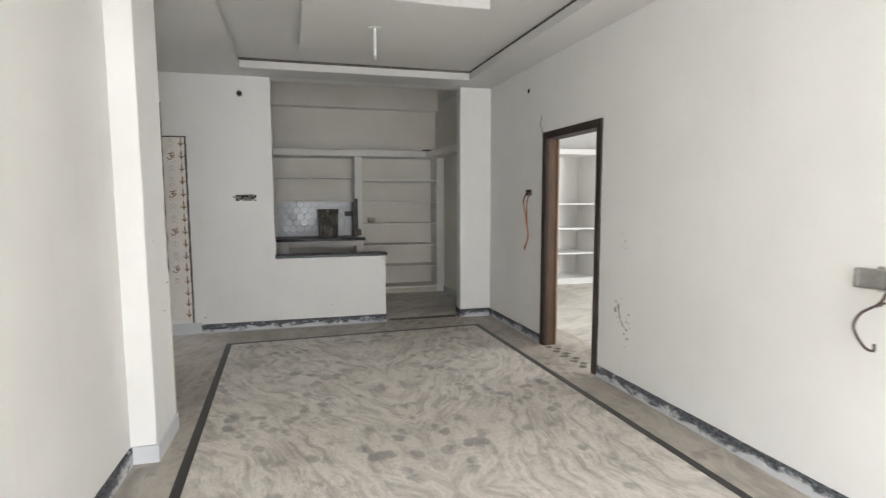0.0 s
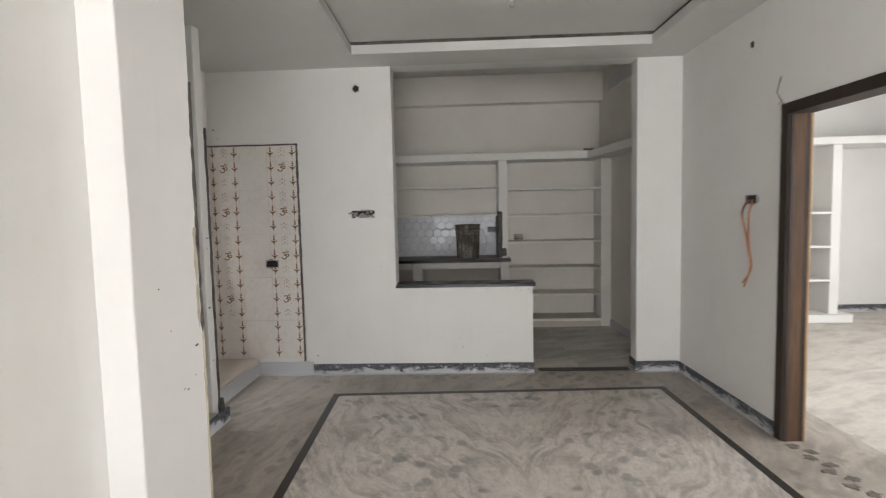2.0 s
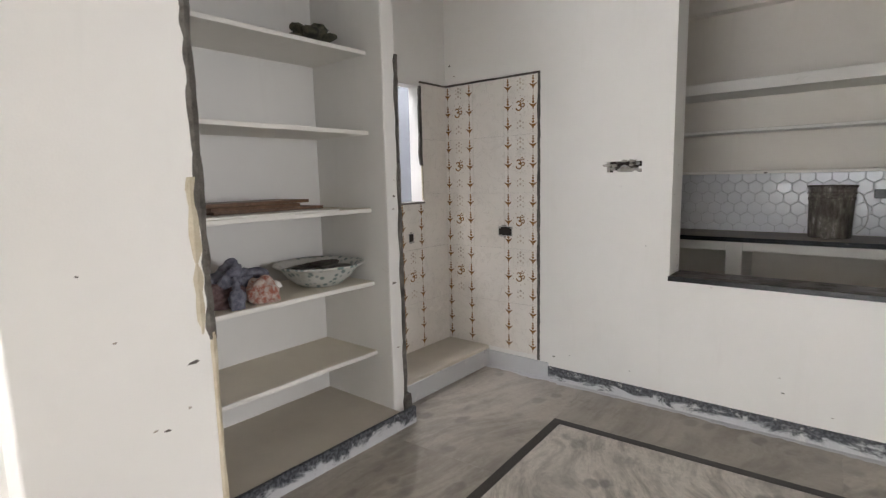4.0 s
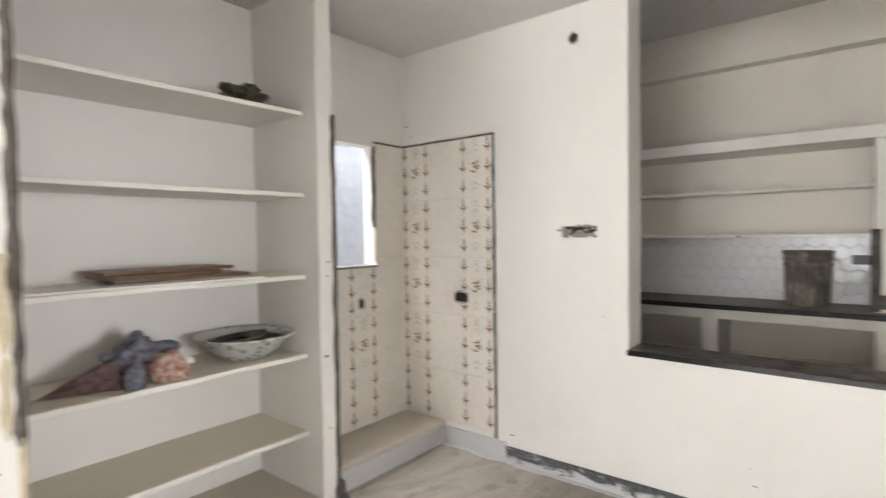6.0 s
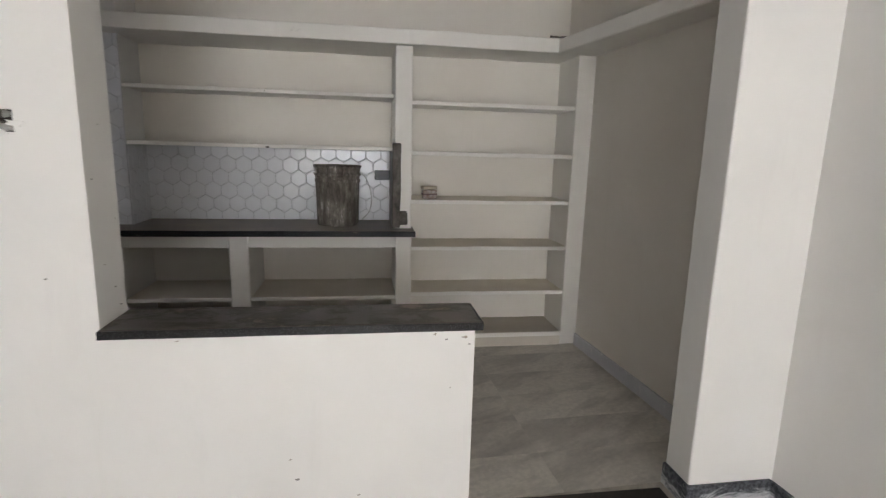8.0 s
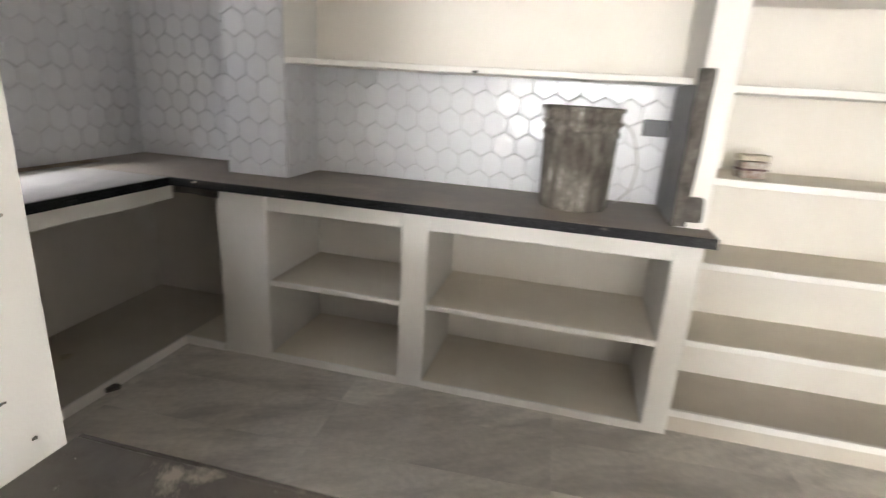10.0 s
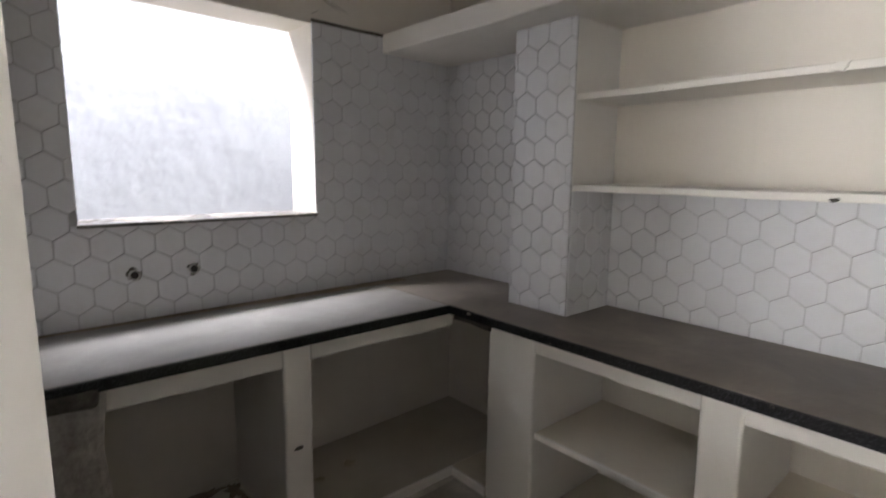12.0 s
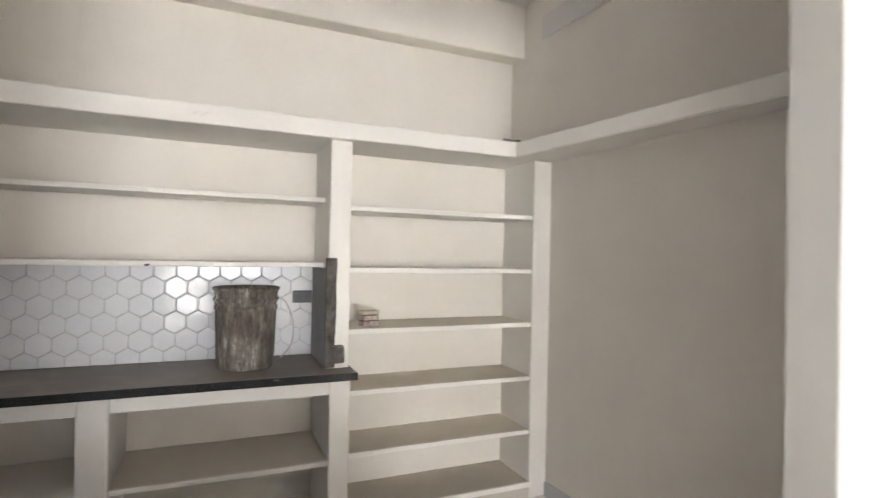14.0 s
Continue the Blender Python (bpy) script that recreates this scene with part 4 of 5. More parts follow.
for y in (6.895, 7.115):
    t = thing("tap_outlet", "capped brass water outlet in the hexagon tiles", "pipe outlet", WEST @ on_wall(0, 1, 0.012, y - 7.2, 1.067, 1, 0), "tap outlets")
    part("pipe", lathe([(0.021, -0.01), (0.021, 0.018), (0.016, 0.018), (0.015, 0.004)], 18), STEEL, t)
    part("bore", lathe([(0.0155, 0.0), (0.0155, 0.008)], 16), HOLE, t)
    part("hole_rim", splat(0.025, 0.004, int(y * 10), 16, 0.3), CEMENT_AND_SHADE, t)

drain = thing("drain_hole", "round unfinished drain hole in the sink bay floor", "drain", pose(-1.39, 6.95, 0.046))
part("hole", splat(0.06, 0.002, 31, 22, 0.15), DIRT, drain)
part("rim", lathe([(0.066, 0.0), (0.066, 0.004), (0.05, 0.004), (0.05, 0.001)], 26, 0.15), CEMENT, drain)
for k, (x, y, r, sx, sy) in enumerate(((-1.52, 7.215, 0.05, 1.3, 0.7), (-1.56, 7.10, 0.05, 0.6, 1.8), (-1.565, 6.90, 0.035, 0.6, 2.2), (-1.42, 7.23, 0.03, 2.2, 0.5), (-1.565, 6.72, 0.04, 0.7, 1.6))):
    ob = part("dirt_patch", splat(r, 0.003, 300 + k, 24, 0.45, sx, sy), DIRT, None, "", pose(x, y, 0.046))
    tagged(ob, "brown dirt swept against the sink bay wall", "dirt", "sink bay dirt", "")
knot = part("paint_chip", splat(0.014, 0.001, 320, 14, 0.4, 1.3, 0.6), CEMENT_AND_SHADE, None, "", on_wall(0, 1, -1.0445, 7.315, 0.42, 1, 0))
tagged(knot, "small dark chip on the white counter upright", "paint chip")
chip = part("floor_lump", splat(0.028, 0.008, 33, 16, 0.3), CEMENT_AND_SHADE, None, "", pose(-1.02, 7.62, 0.02))
tagged(chip, "small dark cement lump by the counter plinth", "rubble")
pipe = thing("stub_pipe", "thin pipe stub sticking out inside the corner bay", "pipe")
tube([(-0.83, 8.3, 0.42), (-0.93, 8.29, 0.42)], 0.008, STEEL, "stub", pipe)
tube([(-0.83, 8.27, 0.39), (-0.90, 8.26, 0.39)], 0.007, RED_WIRE, "stub", pipe)
for x, y, r, s in ((-1.38, 7.72, 0.03, 51), (-1.35, 7.55, 0.02, 52)):
    ob = part("plaster_drop", splat(r, 0.004, s, 16, 0.3), PUTTY, None, "", pose(x, y, 0.046))
    tagged(ob, "dried plaster drop on the bay floor", "plaster drop", "plaster drops", "")

# window trims
structure("kitchen_window_sill", worn(-0.235, -0.475, 1.258, 0.016, 0.505, 1.272, 0.003, 0.001), SILL, "thin dark granite window sill", "sill", WEST)
structure("alcove_window_sill", worn(-1.66, 5.445, 1.243, -1.528, 6.045, 1.257, 0.003, 0.001), SILL, "thin dark granite window sill", "sill")
part("raw_reveal", ragged_strip(-1.538, 6.022, 1.52, 2.085, 0.03, 0.010, 23), CEMENT_AND_SHADE, bpy.data.objects["wall_alcove"], "raw cement window edge")
part("reveal_line", ragged_strip(-1.536, 6.03, 1.27, 1.55, 0.012, 0.006, 24), PUTTY, bpy.data.objects["wall_alcove"], "thin putty line")

# ---- things on the recess shelves ----
basin = thing("basin", "floral enamel mortar basin with cement crust on a shelf", "basin", pose(-1.36, 4.93, 0.846))
smooth(part("bowl", lathe([(0.105, 0.0), (0.118, 0.004), (0.175, 0.05), (0.212, 0.098), (0.220, 0.104), (0.246, 0.112), (0.250, 0.119), (0.246, 0.125), (0.218, 0.117), (0.206, 0.108), (0.168, 0.056), (0.112, 0.012), (0.0001, 0.01)], 64, 0.02), BASIN, basin))
smooth(part("mortar", lathe([(0.196, 0.092), (0.15, 0.088), (0.06, 0.072), (0.0001, 0.076)], 36, 0.08), CEMENT, basin, "dried mortar in the bowl"))
smooth(part("scoop", lathe([(0.0001, 0.0), (0.07, 0.004), (0.115, 0.026), (0.135, 0.05), (0.131, 0.052), (0.11, 0.03), (0.066, 0.009), (0.0001, 0.005)], 40, 0.05), CEMENT_AND_SHADE, basin, "dark mortar scoop lying in the bowl", pose(0.02, -0.035, 0.066, 6, -5, 0)))
rng = random.Random(4)
boards = ((-1.40, 4.50, 0, 0.62, 0.30, 0.010, 4, SHELF), (-1.42, 4.62, 1, 0.60, 0.26, 0.016, -3, PLY), (-1.41, 4.52, 2, 0.50, 0.27, 0.018, 4, PLY), (-1.42, 4.55, 3, 0.58, 0.25, 0.016, 2, PLY))
z = 1.266
for x, y, k, ln, wd, th, a, m in boards:
    ob = part("board", worn(-wd / 2, -ln / 2, 0, wd / 2, ln / 2, th, 0.002, 0.0015, 0.12), m, None, "", pose(x, y, z, 0, 0, a))
    tagged(ob, "flat white laminate board on a shelf" if k == 0 else "thin brown plywood offcut stacked on a shelf", "board", "stacked boards", "")
    z += th + 0.001
z = 1.266
ob = part("board", worn(-0.12, -0.62, 0, 0.12, 0.5, 0.009, 0.002, 0.001, 0.2), SHELF, None, "", pose(-1.28, 4.42, z - 0.0, 0, 0, -2))
tagged(ob, "long cream board lying along the shelf front", "board", "stacked boards", "")


def crumple(r, sx, sy, sz, seed, amp=0.35, freq=9.0, taper=0.0):
    bm = bmesh.new()
    bmesh.ops.create_icosphere(bm, subdivisions=4, radius=r)
    off = Vector((seed * 3.1, seed * 1.7, seed))
    for v in bm.verts:
        n = v.co.normalized()
        k = abs(noise.noise(v.co * freq + off)) * 2 - 0.3 + 0.5 * noise.noise(v.co * freq * 2.7 + off)
        v.co = Vector(((v.co.x + n.x * r * amp * k) * sx, (v.co.y + n.y * r * amp * k) * sy, (v.co.z + n.z * r * amp * k) * sz))
        if taper and v.co.y < 0:
            k = max(0.12, 1 + taper * v.co.y / (r * sy))
            v.co.x *= k
            v.co.z = (v.co.z + r * sz * 0.62) * k - r * sz * 0.62
    lo = -r * sz * 0.62
    for v in bm.verts:
        v.co.z = max(v.co.z, lo) - lo
    return bm


rags = thing("cloth_bundle", "bundle of maroon, blue and speckled rags on a shelf", "cloth", pose(-1.33, 4.34, 0.846))
smooth(part("maroon_rag", crumple(0.10, 0.9, 2.1, 0.62, 1, 0.45, 11.0, 0.75), CLOTH_RED, rags, "maroon cloth", pose(0.0, -0.06, 0.0)))
smooth(part("blue_rag", crumple(0.072, 0.9, 1.25, 1.05, 2, 0.8, 19.0), CLOTH_BLUE, rags, "grey-blue cloth", pose(-0.02, 0.07, 0.03)))
smooth(part("twisted_fold", crumple(0.038, 0.8, 2.2, 0.7, 9, 0.7, 24.0), CLOTH_RED, rags, "maroon cloth", pose(-0.03, 0.15, 0.07, 18, 0, 0)))
smooth(part("speckled_rag", crumple(0.078, 0.95, 1.0, 0.95, 3, 0.25, 12.0), CLOTH_PINK, rags, "cream cloth with red specks", pose(0.08, 0.16, 0.0)))
smooth(part("knot", crumple(0.022, 0.8, 1.2, 1.0, 12, 0.5, 30.0), SHELF, rags, "white knotted tip", pose(0.07, 0.245, 0.05)))
smooth(part("hanging_fold", crumple(0.055, 0.45, 0.75, 1.15, 4, 0.35, 16.0), CLOTH_BLUE, rags, "grey-blue cloth", pose(0.13, 0.0, -0.0)))
bag = thing("dark_bag", "crumpled dark olive bag on the top shelf", "bag", pose(-1.30, 4.93, 2.122))
smooth(part("body", crumple(0.08, 1.0, 1.25, 0.75, 6, 0.7, 16.0), CLOTH_DARK, bag))
smooth(part("strap", crumple(0.03, 0.7, 1.6, 0.9, 7, 0.5), CLOTH_DARK, bag, "", pose(0.03, -0.13, 0)))


# ---- paint chips and marks on the walls ----
marks = [(far_wall(x, z), r, k) for k, (x, z, r) in enumerate(((1.22, 0.775, 0.010), (1.26, 0.755, 0.007), (1.33, 0.762, 0.011), (1.345, 0.735, 0.006), (0.71, 0.32, 0.006), (0.73, 0.24, 0.007),
         (1.28, 0.57, 0.005), (-0.01, 0.99, 0.005), (0.36, 0.775, 0.005), (-0.09, 0.18, 0.006), (0.95, 0.16, 0.006), (-0.62, 0.17, 0.009), (-0.5, 0.2, 0.006), (-1.5, 2.26, 0.012), (-1.46, 2.18, 0.009)))]
marks += [(on_wall(0, 1, -0.3515, y, z, 1, 0), r, 30 + k) for k, (y, z, r) in enumerate(((3.72, 0.83, 0.008), (3.66, 0.79, 0.010), (3.63, 0.80, 0.006), (3.50, 1.22, 0.006), (3.56, 1.05, 0.006), (3.74, 0.95, 0.013)))]
marks += [(on_wall(0, 1, -1.0395, y, z, 1, 0), r, 50 + k) for k, (y, z, r) in enumerate(((5.215, 0.46, 0.010), (5.22, 1.33, 0.014), (5.21, 1.26, 0.010), (5.20, 0.84, 0.012), (5.225, 1.42, 0.007)))]
marks += [(on_wall(0, 1, 0.1305, y, z, 1, 0), r, 70 + k) for k, (y, z, r) in enumerate(((6.40, 1.02, 0.005), (6.46, 0.93, 0.004), (6.50, 1.16, 0.005), (6.37, 1.30, 0.003), (6.44, 1.47, 0.004), (6.49, 0.86, 0.006)))]
marks += [(far_wall(x, z, 8.0265), r, 80 + k) for k, (x, z, r) in enumerate(((-0.86, 0.87, 0.012), (-0.42, 0.852, 0.008), (0.31, 0.874, 0.010), (0.92, 0.872, 0.012)))]
for at, r, k in marks:
    ob = part("chip_mark", splat(r * 0.62, 0.0009, 100 + k, 12, 0.45, 1.0 + 0.5 * (k % 3), 0.75), (MARK, CEMENT_AND_SHADE)[k % 2], None, "", at)
    tagged(ob, "small dark paint chip on the white wall", "paint chip", "paint chips", "")

for x, y, z, r, k, m in ((0.31, 8.296, 1.776, 0.02, 1, SHELF), (0.33, 8.30, 1.412, 0.010, 2, CEMENT_AND_SHADE), (-0.2, 8.298, 1.77, 0.010, 3, SHELF)):
    ob = part("plaster_lump", splat(r, 0.008, 200 + k, 14, 0.4, 1.4, 0.7), m, None, "", far_wall(x, z, y + 0.004))
    tagged(ob, "lump of plaster stuck to the shelf edge", "plaster lump", "plaster lumps", "")

for k, (dy, z, r, sx, a) in enumerate(((0.58, 2.275, 0.03, 2.6, -25), (0.66, 2.255, 0.02, 2.8, -20), (0.52, 2.21, 0.018, 1.5, 30))):
    ob = part("pencil_mark", splat(r, 0.001, 240 + k, 18, 0.4, sx, 0.12), MARK, None, "", WEST @ on_wall(0, 1, 0.0, dy, z, 1, 0) @ pose(0, 0, 0, 0, 0, a))
    tagged(ob, "dark pencil stroke on the wall above the tiles", "mark", "pencil marks", "")


# ---- floor ----
def slab_run(parent, mat, u0, u1, v0, v1, w, h, joint=0.0002, flip=False):
    """Lays marble slabs w by h over u0..u1, v0..v1 of the floor's frame."""
    nu, nv = max(1, round((u1 - u0) / w)), max(1, round((v1 - v0) / h))
    w, h = (u1 - u0) / nu, (v1 - v0) / nv
    me = None
    for i in range(nu):
        for j in range(nv):
            if me is None:
                bm = prism([(-w / 2 + joint, -h / 2 + joint), (w / 2 - joint, -h / 2 + joint), (w / 2 - joint, h / 2 - joint), (-w / 2 + joint, h / 2 - joint)], -0.02, 0.0, 0.001)
                ob = part("slab", bm, mat, parent)
                me = ob.data
            else:
                ob = new("slab", me)
                ob.parent = parent
            ob.matrix_basis = FLOOR @ pose(u0 + w * (i + 0.5), v0 + h * (j + 0.5), 0) @ Matrix.Diagonal((-1 if flip and i % 2 else 1, 1, 1, 1))


floor = structure("floor", boxes((-2.2, -3.7, -0.14, 7.2, 9.0, -0.004)), CEMENT_AND_SHADE, "grey-brown marble floor with dark inlaid border", "floor")
W, L = 2.67, 9.0
slab_run(floor, MARBLE, 0.027, W - 0.027, -L, -0.027, 1.305, 1.6)
slab_run(floor, MARBLE_B, -1.6, -0.027, -9.6, 0.6, 0.8, 1.2)
slab_run(floor, MARBLE_B, W + 0.027, W + 0.8, -9.6, 0.6, 0.8, 1.2)
slab_run(floor, MARBLE_B, -0.027, W + 0.027, 0.027, 0.6, 1.3, 0.6)
slab_run(floor, MARBLE_K, -1.5, W + 0.4, 0.6, 3.0, 0.92, 0.31)
slab_run(floor, MARBLE_K, W + 0.8, W + 4.8, -3.2, 3.0, 1.2, 0.9)
for u0, u1, v0, v1 in ((-0.027, W + 0.027, -0.027, 0.027), (-0.027, 0.027, -L, -0.027), (W - 0.027, W + 0.027, -L, -0.027)):
    part("inlay_strip", prism([(u0 + 0.001, v0 + 0.001), (u1 - 0.001, v0 + 0.001), (u1 - 0.001, v1 - 0.001), (u0 + 0.001, v1 - 0.001)], -0.02, 0.0005), INLAY, floor, "dark granite strip", FLOOR)
part("threshold_strip", boxes((1.42, 6.36, -0.02, 2.24, 6.45, 0.0035)), INLAY, floor, "dark granite threshold")


# ---- hexagon splashback ----
HW = 0.11


def clip(poly, a, b, c):
    """Keeps the side a*u + b*v <= c of a polygon."""
    out = []
    for i, p in enumerate(poly):
        q = poly[(i + 1) % len(poly)]
        dp, dq = a * p[0] + b * p[1] - c, a * q[0] + b * q[1] - c
        if dp <= 0:
            out.append(p)
        if dp * dq < 0:
            t = dp / (dp - dq)
            out.append((p[0] + t * (q[0] - p[0]), p[1] + t * (q[1] - p[1])))
    return out


def area_of(poly):
    return 0.5 * sum(p[0] * q[1] - q[0] * p[1] for p, q in zip(poly, poly[1:] + poly[:1]))


def pillow(poly, height, inset, back=-0.004):
    """A tile with a flat face and rounded, sloping margins."""
    cu = sum(p[0] for p in poly) / len(poly)
    cv = sum(p[1] for p in poly) / len(poly)
    r = max(math.hypot(p[0] - cu, p[1] - cv) for p in poly)
    bm = bmesh.new()
    rings = [[bm.verts.new((u, v, back)) for u, v in poly]]
    for share, rise in ((0.0, 0.4), (0.22, 0.72), (0.55, 0.92), (1.0, 1.0)):
        k = max(0.3, 1 - share * inset / max(r, 1e-4))
        rings.append([bm.verts.new((cu + (u - cu) * k, cv + (v - cv) * k, height * rise)) for u, v in poly])
    n = len(poly)
    for depth, (a, b) in enumerate(zip(rings, rings[1:])):
        for i in range(n):
            bm.faces.new((a[i], a[(i + 1) % n], b[(i + 1) % n], b[i])).smooth = depth > 0
    bm.faces.new(rings[-1])
    return bm


def hex_field(name, at, u0, u1, v0, v1, window=None, shift=0.0):
    grout = bmesh.new()
    if window:
        a, b, c, d = window
        for r in ((u0, v0, a, v1), (b, v0, u1, v1), (a, v0, b, c)):
            box(grout, r[0], r[1], 0.0, r[2], r[3], 0.005)
    else:
        box(grout, u0, v0, 0.0, u1, v1, 0.005)
    field = structure(name, grout, GROUT, "glossy white hexagon tiles with grey joints", "tiled wall", at)
    s = HW / math.sqrt(3)
    g = 0.0012
    unit = [((s - g) * math.cos(radians(30 + 60 * k)), (s - g) * math.sin(radians(30 + 60 * k))) for k in range(6)]
    shared = None
    wob = random.Random(name)
    row = 0
    v = 0.882 + 0.02
    while v - s < v1:
        u = math.floor((u0 - HW) / HW) * HW + (HW / 2 if row % 2 else 0) + shift
        while u - HW < u1:
            poly = [(u + p, v + q) for p, q in unit]
            inside = all(u0 <= p <= u1 and v0 <= q <= v1 for p, q in poly)
            if window and inside:
                a, b, c, d = window
                inside = all(p <= a for p, q in poly) or all(p >= b for p, q in poly) or all(q <= c for p, q in poly)
            if inside:
                if shared is None:
                    ob = part("tile", pillow(unit, 0.0042, 0.013), HEX, field)
                    shared = ob.data
                else:
                    ob = new("tile", shared)
                    ob.parent = field
                ob.matrix_basis = Matrix.Translation((u, v, 0.005)) @ pose(0, 0, 0, wob.uniform(-1.6, 1.6), wob.uniform(-1.6, 1.6), 0)
            else:
                poly = clip(clip(clip(clip(poly, 1, 0, u1), -1, 0, -u0), 0, 1, v1), 0, -1, -v0)
                if window and len(poly) > 2:
                    a, b, c, d = window
                    cut = [clip(poly, 1, 0, a), clip(poly, -1, 0, -b), clip(poly, 0, 1, c)]
                    poly = max(cut, key=lambda p: area_of(p) if len(p) > 2 else 0)
                if len(poly) > 2 and area_of(poly) > 2e-5:
                    part("tile", pillow([(p - u, q - v) for p, q in poly], 0.0042, 0.010), HEX, field, "", Matrix.Translation((u, v, 0.005)))
            u += HW
        v += s * 1.5
        row += 1
    return field


hex_field("splashback_long", far_wall(0, 0, 8.60), -0.547, 1.168, 0.882, 1.405)
hex_field("splashback_corner", far_wall(0, 0, 8.60), -1.66, -0.862, 0.882, 2.083)
hex_field("column_tiling", far_wall(0, 0, 8.29), -0.862, -0.547, 0.882, 2.083, None, 0.03)
hex_field("column_side_tiling", on_wall(0, 1, -0.547, 8.285, 0, 1, 0), 0.0, 0.305, 0.882, 1.405)
hex_field("splashback_window", WEST @ on_wall(0, 1, 0, 0, 0, 1, 0), -0.70, 1.40, 0.882, 2.165, (-0.47, 0.50, 1.268, 2.2))
structure("tile_top_edge", worn(0.0, 0.50, 2.163, 0.012, 0.92, 2.178, 0.003, 0.004, 0.04), CEMENT_AND_SHADE, "dark ragged cement line above the tiles", "cement edge", WEST)


# ---- prayer alcove tiles ----
def ribbon(bm, pts, w, n):
    pts = [Vector((p[0], p[1])) for p in pts]
    left, right = [], []
    for i, p in enumerate(pts):
        d = (pts[min(i + 1, len(pts) - 1)] - pts[max(i - 1, 0)]).normalized()
        o = Vector((-d.y, d.x)) * w / 2
        left.append(bm.verts.new((p.x + o.x, p.y + o.y, n)))
        right.append(bm.verts.new((p.x - o.x, p.y - o.y, n)))
    for i in range(len(pts) - 1):
        bm.faces.new((left[i], left[i + 1], right[i + 1], right[i]))


def disc(bm, u, v, r, n, sides=8):
    fan(bm, [(u + r * math.cos(2 * math.pi * k / sides), v + r * math.sin(2 * math.pi * k / sides)) for k in range(sides)], n)


def lamp_chain(bm, u, h, n):
    ribbon(bm, [(u, -h / 2 + 0.01), (u, h / 2 - 0.01)], 0.0026, n)
    for k in range(3):
        v = -h / 2 + h * (k + 0.5) / 3
        fan(bm, [(u - 0.034, v + 0.009), (u - 0.012, v - 0.013), (u + 0.012, v - 0.013), (u + 0.034, v + 0.009), (u + 0.007, v + 0.001), (u - 0.007, v + 0.001)], n + 0.0001)
        fan(bm, [(u - 0.009, v - 0.013), (u, v - 0.038), (u + 0.009, v - 0.013)], n + 0.0001)
        disc(bm, u, v + 0.016, 0.010, n + 0.0001)
        disc(bm, u, v + 0.036, 0.0085, n + 0.0001)
        disc(bm, u, v + 0.052, 0.0065, n + 0.0001)


def om_sign(bm, s, n):
    def st(ctrl, w):
        ribbon(bm, [(p.x * s, p.y * s) for p in curve_points([(a, b, 0) for a, b in ctrl], 6)], w * s, n)
    st([(-0.42, 0.30), (-0.25, 0.42), (-0.02, 0.34), (0.0, 0.14), (-0.22, 0.04)], 0.135)
    st([(-0.22, 0.04), (0.05, -0.02), (0.10, -0.30), (-0.15, -0.46), (-0.42, -0.34), (-0.46, -0.18)], 0.135)
    st([(-0.02, 0.02), (0.16, 0.10), (0.36, 0.18), (0.46, 0.02), (0.34, -0.16), (0.20, -0.08)], 0.125)
    st([(-0.02, 0.52), (0.16, 0.40), (0.36, 0.44), (0.44, 0.58)], 0.09)
    disc(bm, 0.20 * s, 0.62 * s, 0.09 * s, n)


def tile_face(parent, at, w, h, v_off, decor):
    """One glazed tile of the alcove; decor prints lamp chains and a sign on it."""
    g = 0.0006
    t = part("tile", prism([(-w / 2 + g, -h / 2 + g), (w / 2 - g, -h / 2 + g), (w / 2 - g, h / 2 - g), (-w / 2 + g, h / 2 - g)], 0.0, 0.009, 0.0008), TILE, parent, "", at)
    return t


def decor_print(tile, h, v_off):
    n = 0.0094
    bm = bmesh.new()
    lamp_chain(bm, -0.10, h, n)
    lamp_chain(bm, 0.10, h, n)
    part("lamp_print", bm, BROWN_INK, tile, "brown printed lamps")
    if h > 0.36:
        bm = bmesh.new()
        om_sign(bm, 0.070, n)
        part("sign_print", bm, BROWN_INK, tile, "brown printed sign")
        bm = bmesh.new()
        for dv in (-0.15, -0.115, 0.105, 0.14, 0.165):
            for du, q in ((-0.022, 0.006), (0.022, 0.006), (0.0, 0.009)):
                disc(bm, du, dv + (0.012 if du == 0 else 0), q, n)
        for k in range(10):
            a = 2 * math.pi * (k + 0.5) / 10
            disc(bm, 0.062 * math.cos(a), 0.062 * math.sin(a) + 0.004, 0.004, n)
        part("petal_print", bm, PALE_INK, tile, "pale printed petals")


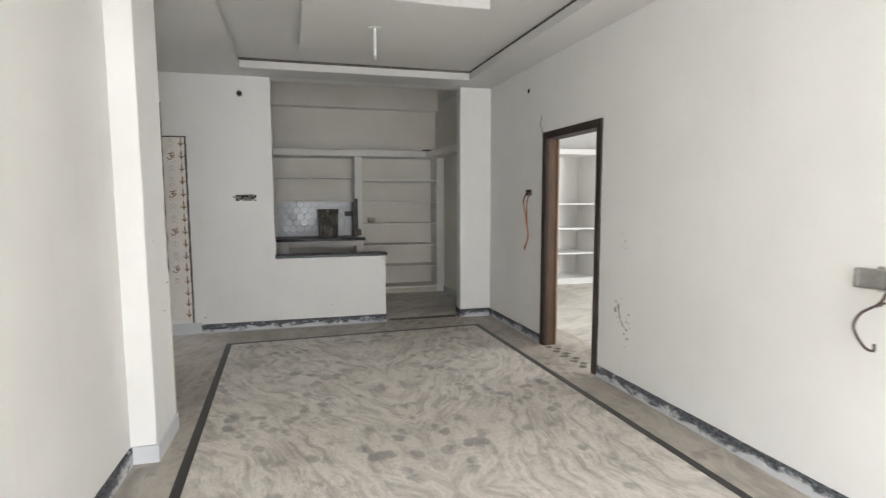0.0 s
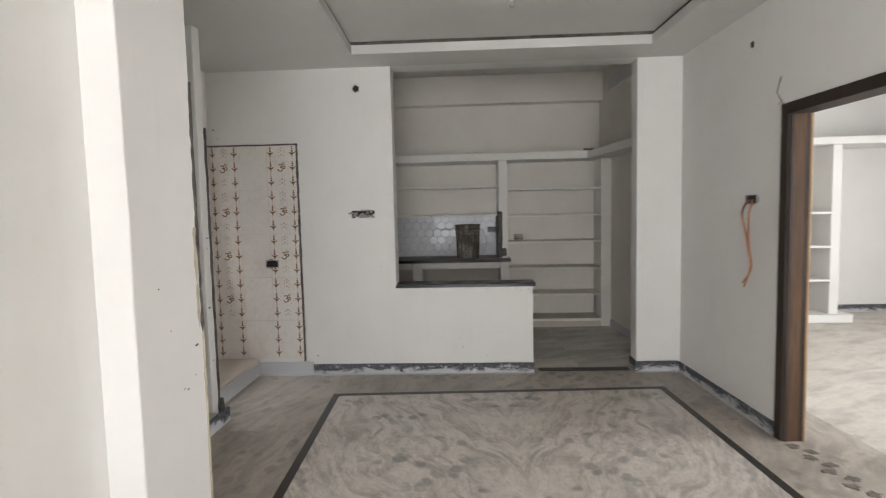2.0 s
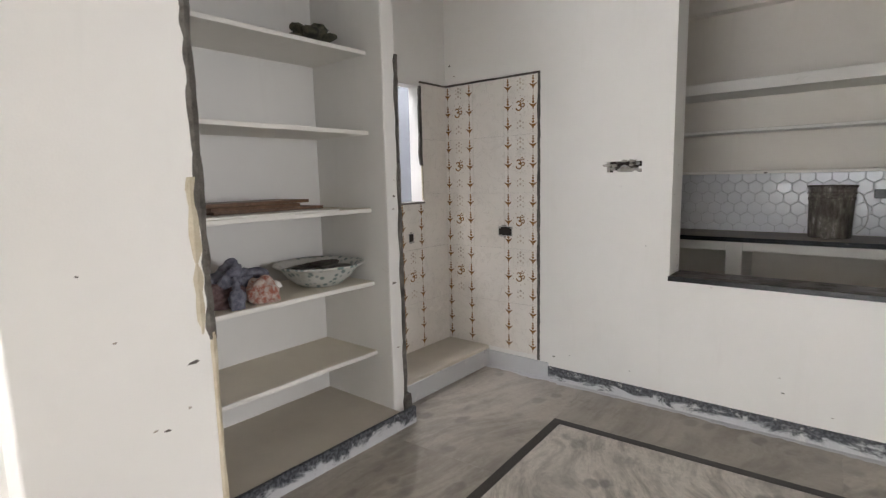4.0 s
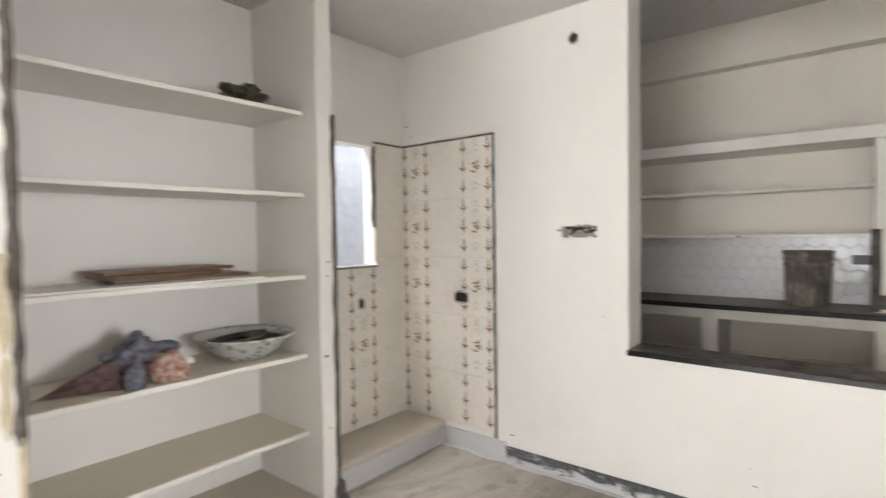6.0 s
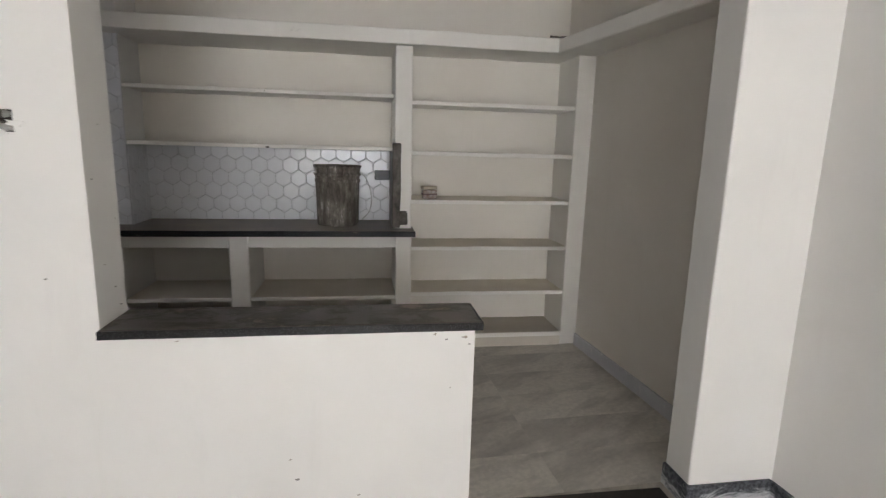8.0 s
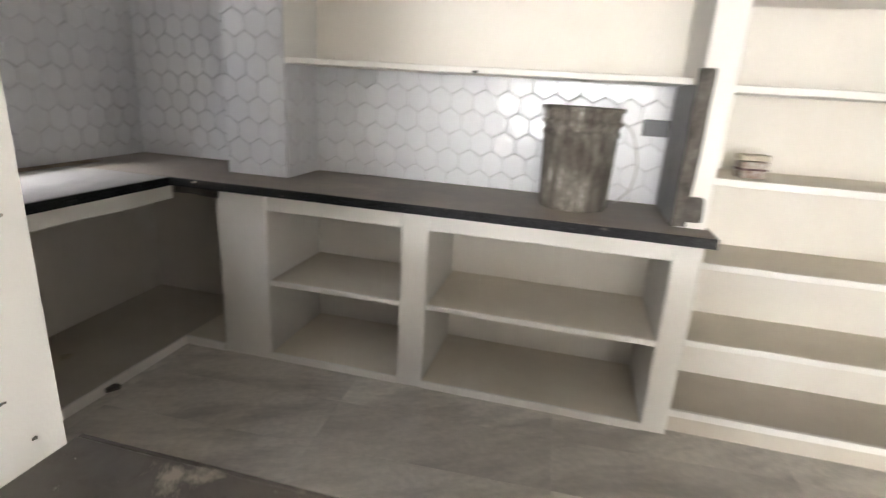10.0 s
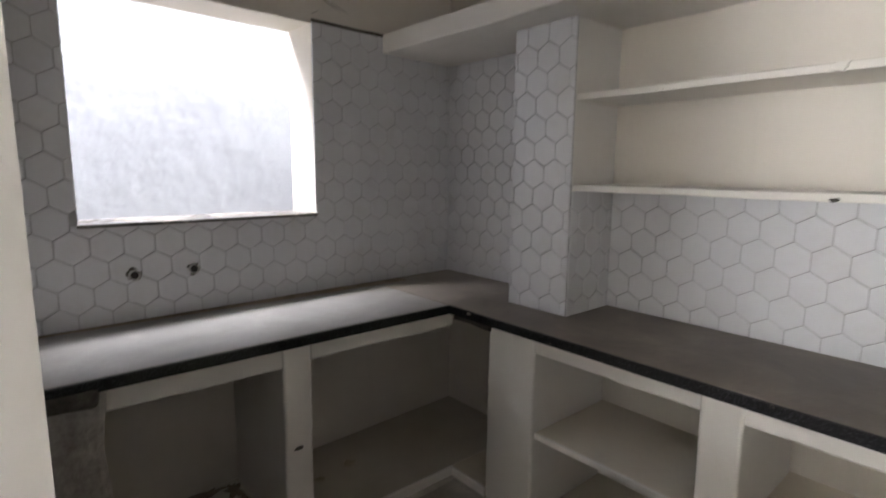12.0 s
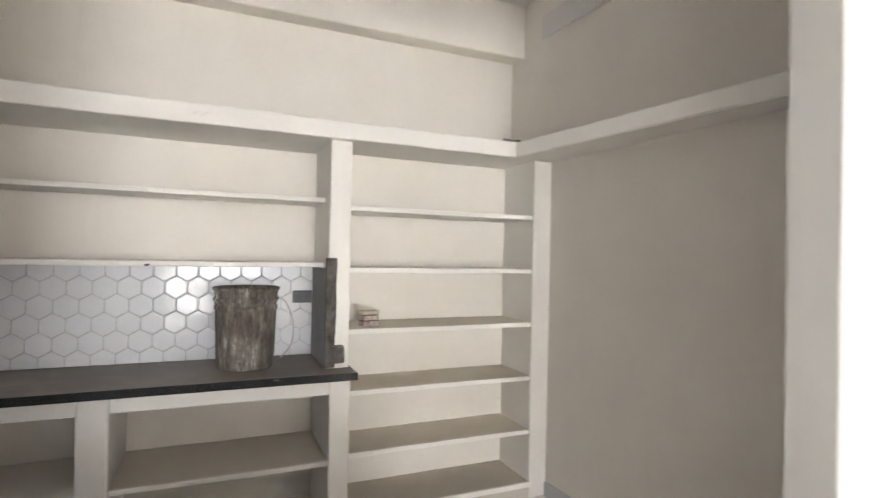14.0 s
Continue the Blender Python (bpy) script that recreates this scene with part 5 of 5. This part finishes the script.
def alcove_panel(name, at, columns, z_rows):
    panel = structure(name, bmesh_backing(columns, z_rows), TILE_JOINT, "cream marble-look tiles with brown printed lamps", "tiled wall", at)
    for u0, u1, decor, top in columns:
        for z0, z1 in z_rows:
            z1 = min(z1, top)
            if z1 - z0 < 0.03:
                continue
            t = tile_face(panel, Matrix.Translation(((u0 + u1) / 2, (z0 + z1) / 2, 0.002)), u1 - u0, z1 - z0, 0, decor)
            if decor:
                decor_print(t, z1 - z0, 0)
    return panel


def bmesh_backing(columns, z_rows):
    bm = bmesh.new()
    for u0, u1, decor, top in columns:
        box(bm, u0, z_rows[0][0], 0.0, u1, min(top, z_rows[-1][1]), 0.004)
    return bm


ROWS_Z = [(0.152, 0.51), (0.51, 0.91), (0.91, 1.31), (1.31, 1.71), (1.71, 2.105)]
alcove_panel("alcove_tiling_far", far_wall(0, 0), [(-1.545, -1.281, True, 3), (-1.281, -1.013, False, 3), (-1.013, -0.745, True, 3)], ROWS_Z)
alcove_panel("alcove_tiling_side", on_wall(0, 1, -1.545, 0, 0, 1, 0), [(5.27, 5.50, False, 1.243), (5.50, 5.77, False, 1.243), (5.77, 6.035, True, 1.243), (6.035, FAR - 0.012, False, 3)], ROWS_Z)
edge = thing("tile_edge", "dark cement edging round the alcove tiles", "cement edge")
part("right_edge", ragged_strip(-0.738, FAR - 0.004, 0.12, 2.12, 0.016, 0.010, 21), CEMENT_AND_SHADE, edge)
part("top_edge", worn(-1.54, FAR - 0.014, 2.105, -0.735, FAR - 0.001, 2.119, 0.002, 0.004, 0.05), CEMENT_AND_SHADE, edge)
part("side_top_edge", worn(-1.548, 6.03, 2.105, -1.532, FAR - 0.012, 2.119, 0.002, 0.004, 0.05), CEMENT_AND_SHADE, edge)
ps = back_box(far_wall(-1.005, 1.035, FAR - 0.011), 0.115, 0.068, 14, "empty grey switch box set in the alcove tiles", (), 0.004)
ps2 = back_box(on_wall(0, 1, -1.533, 5.885, 1.00, 1, 0), 0.05, 0.065, 15, "small empty black switch box in the side tiles", (), 0.003)
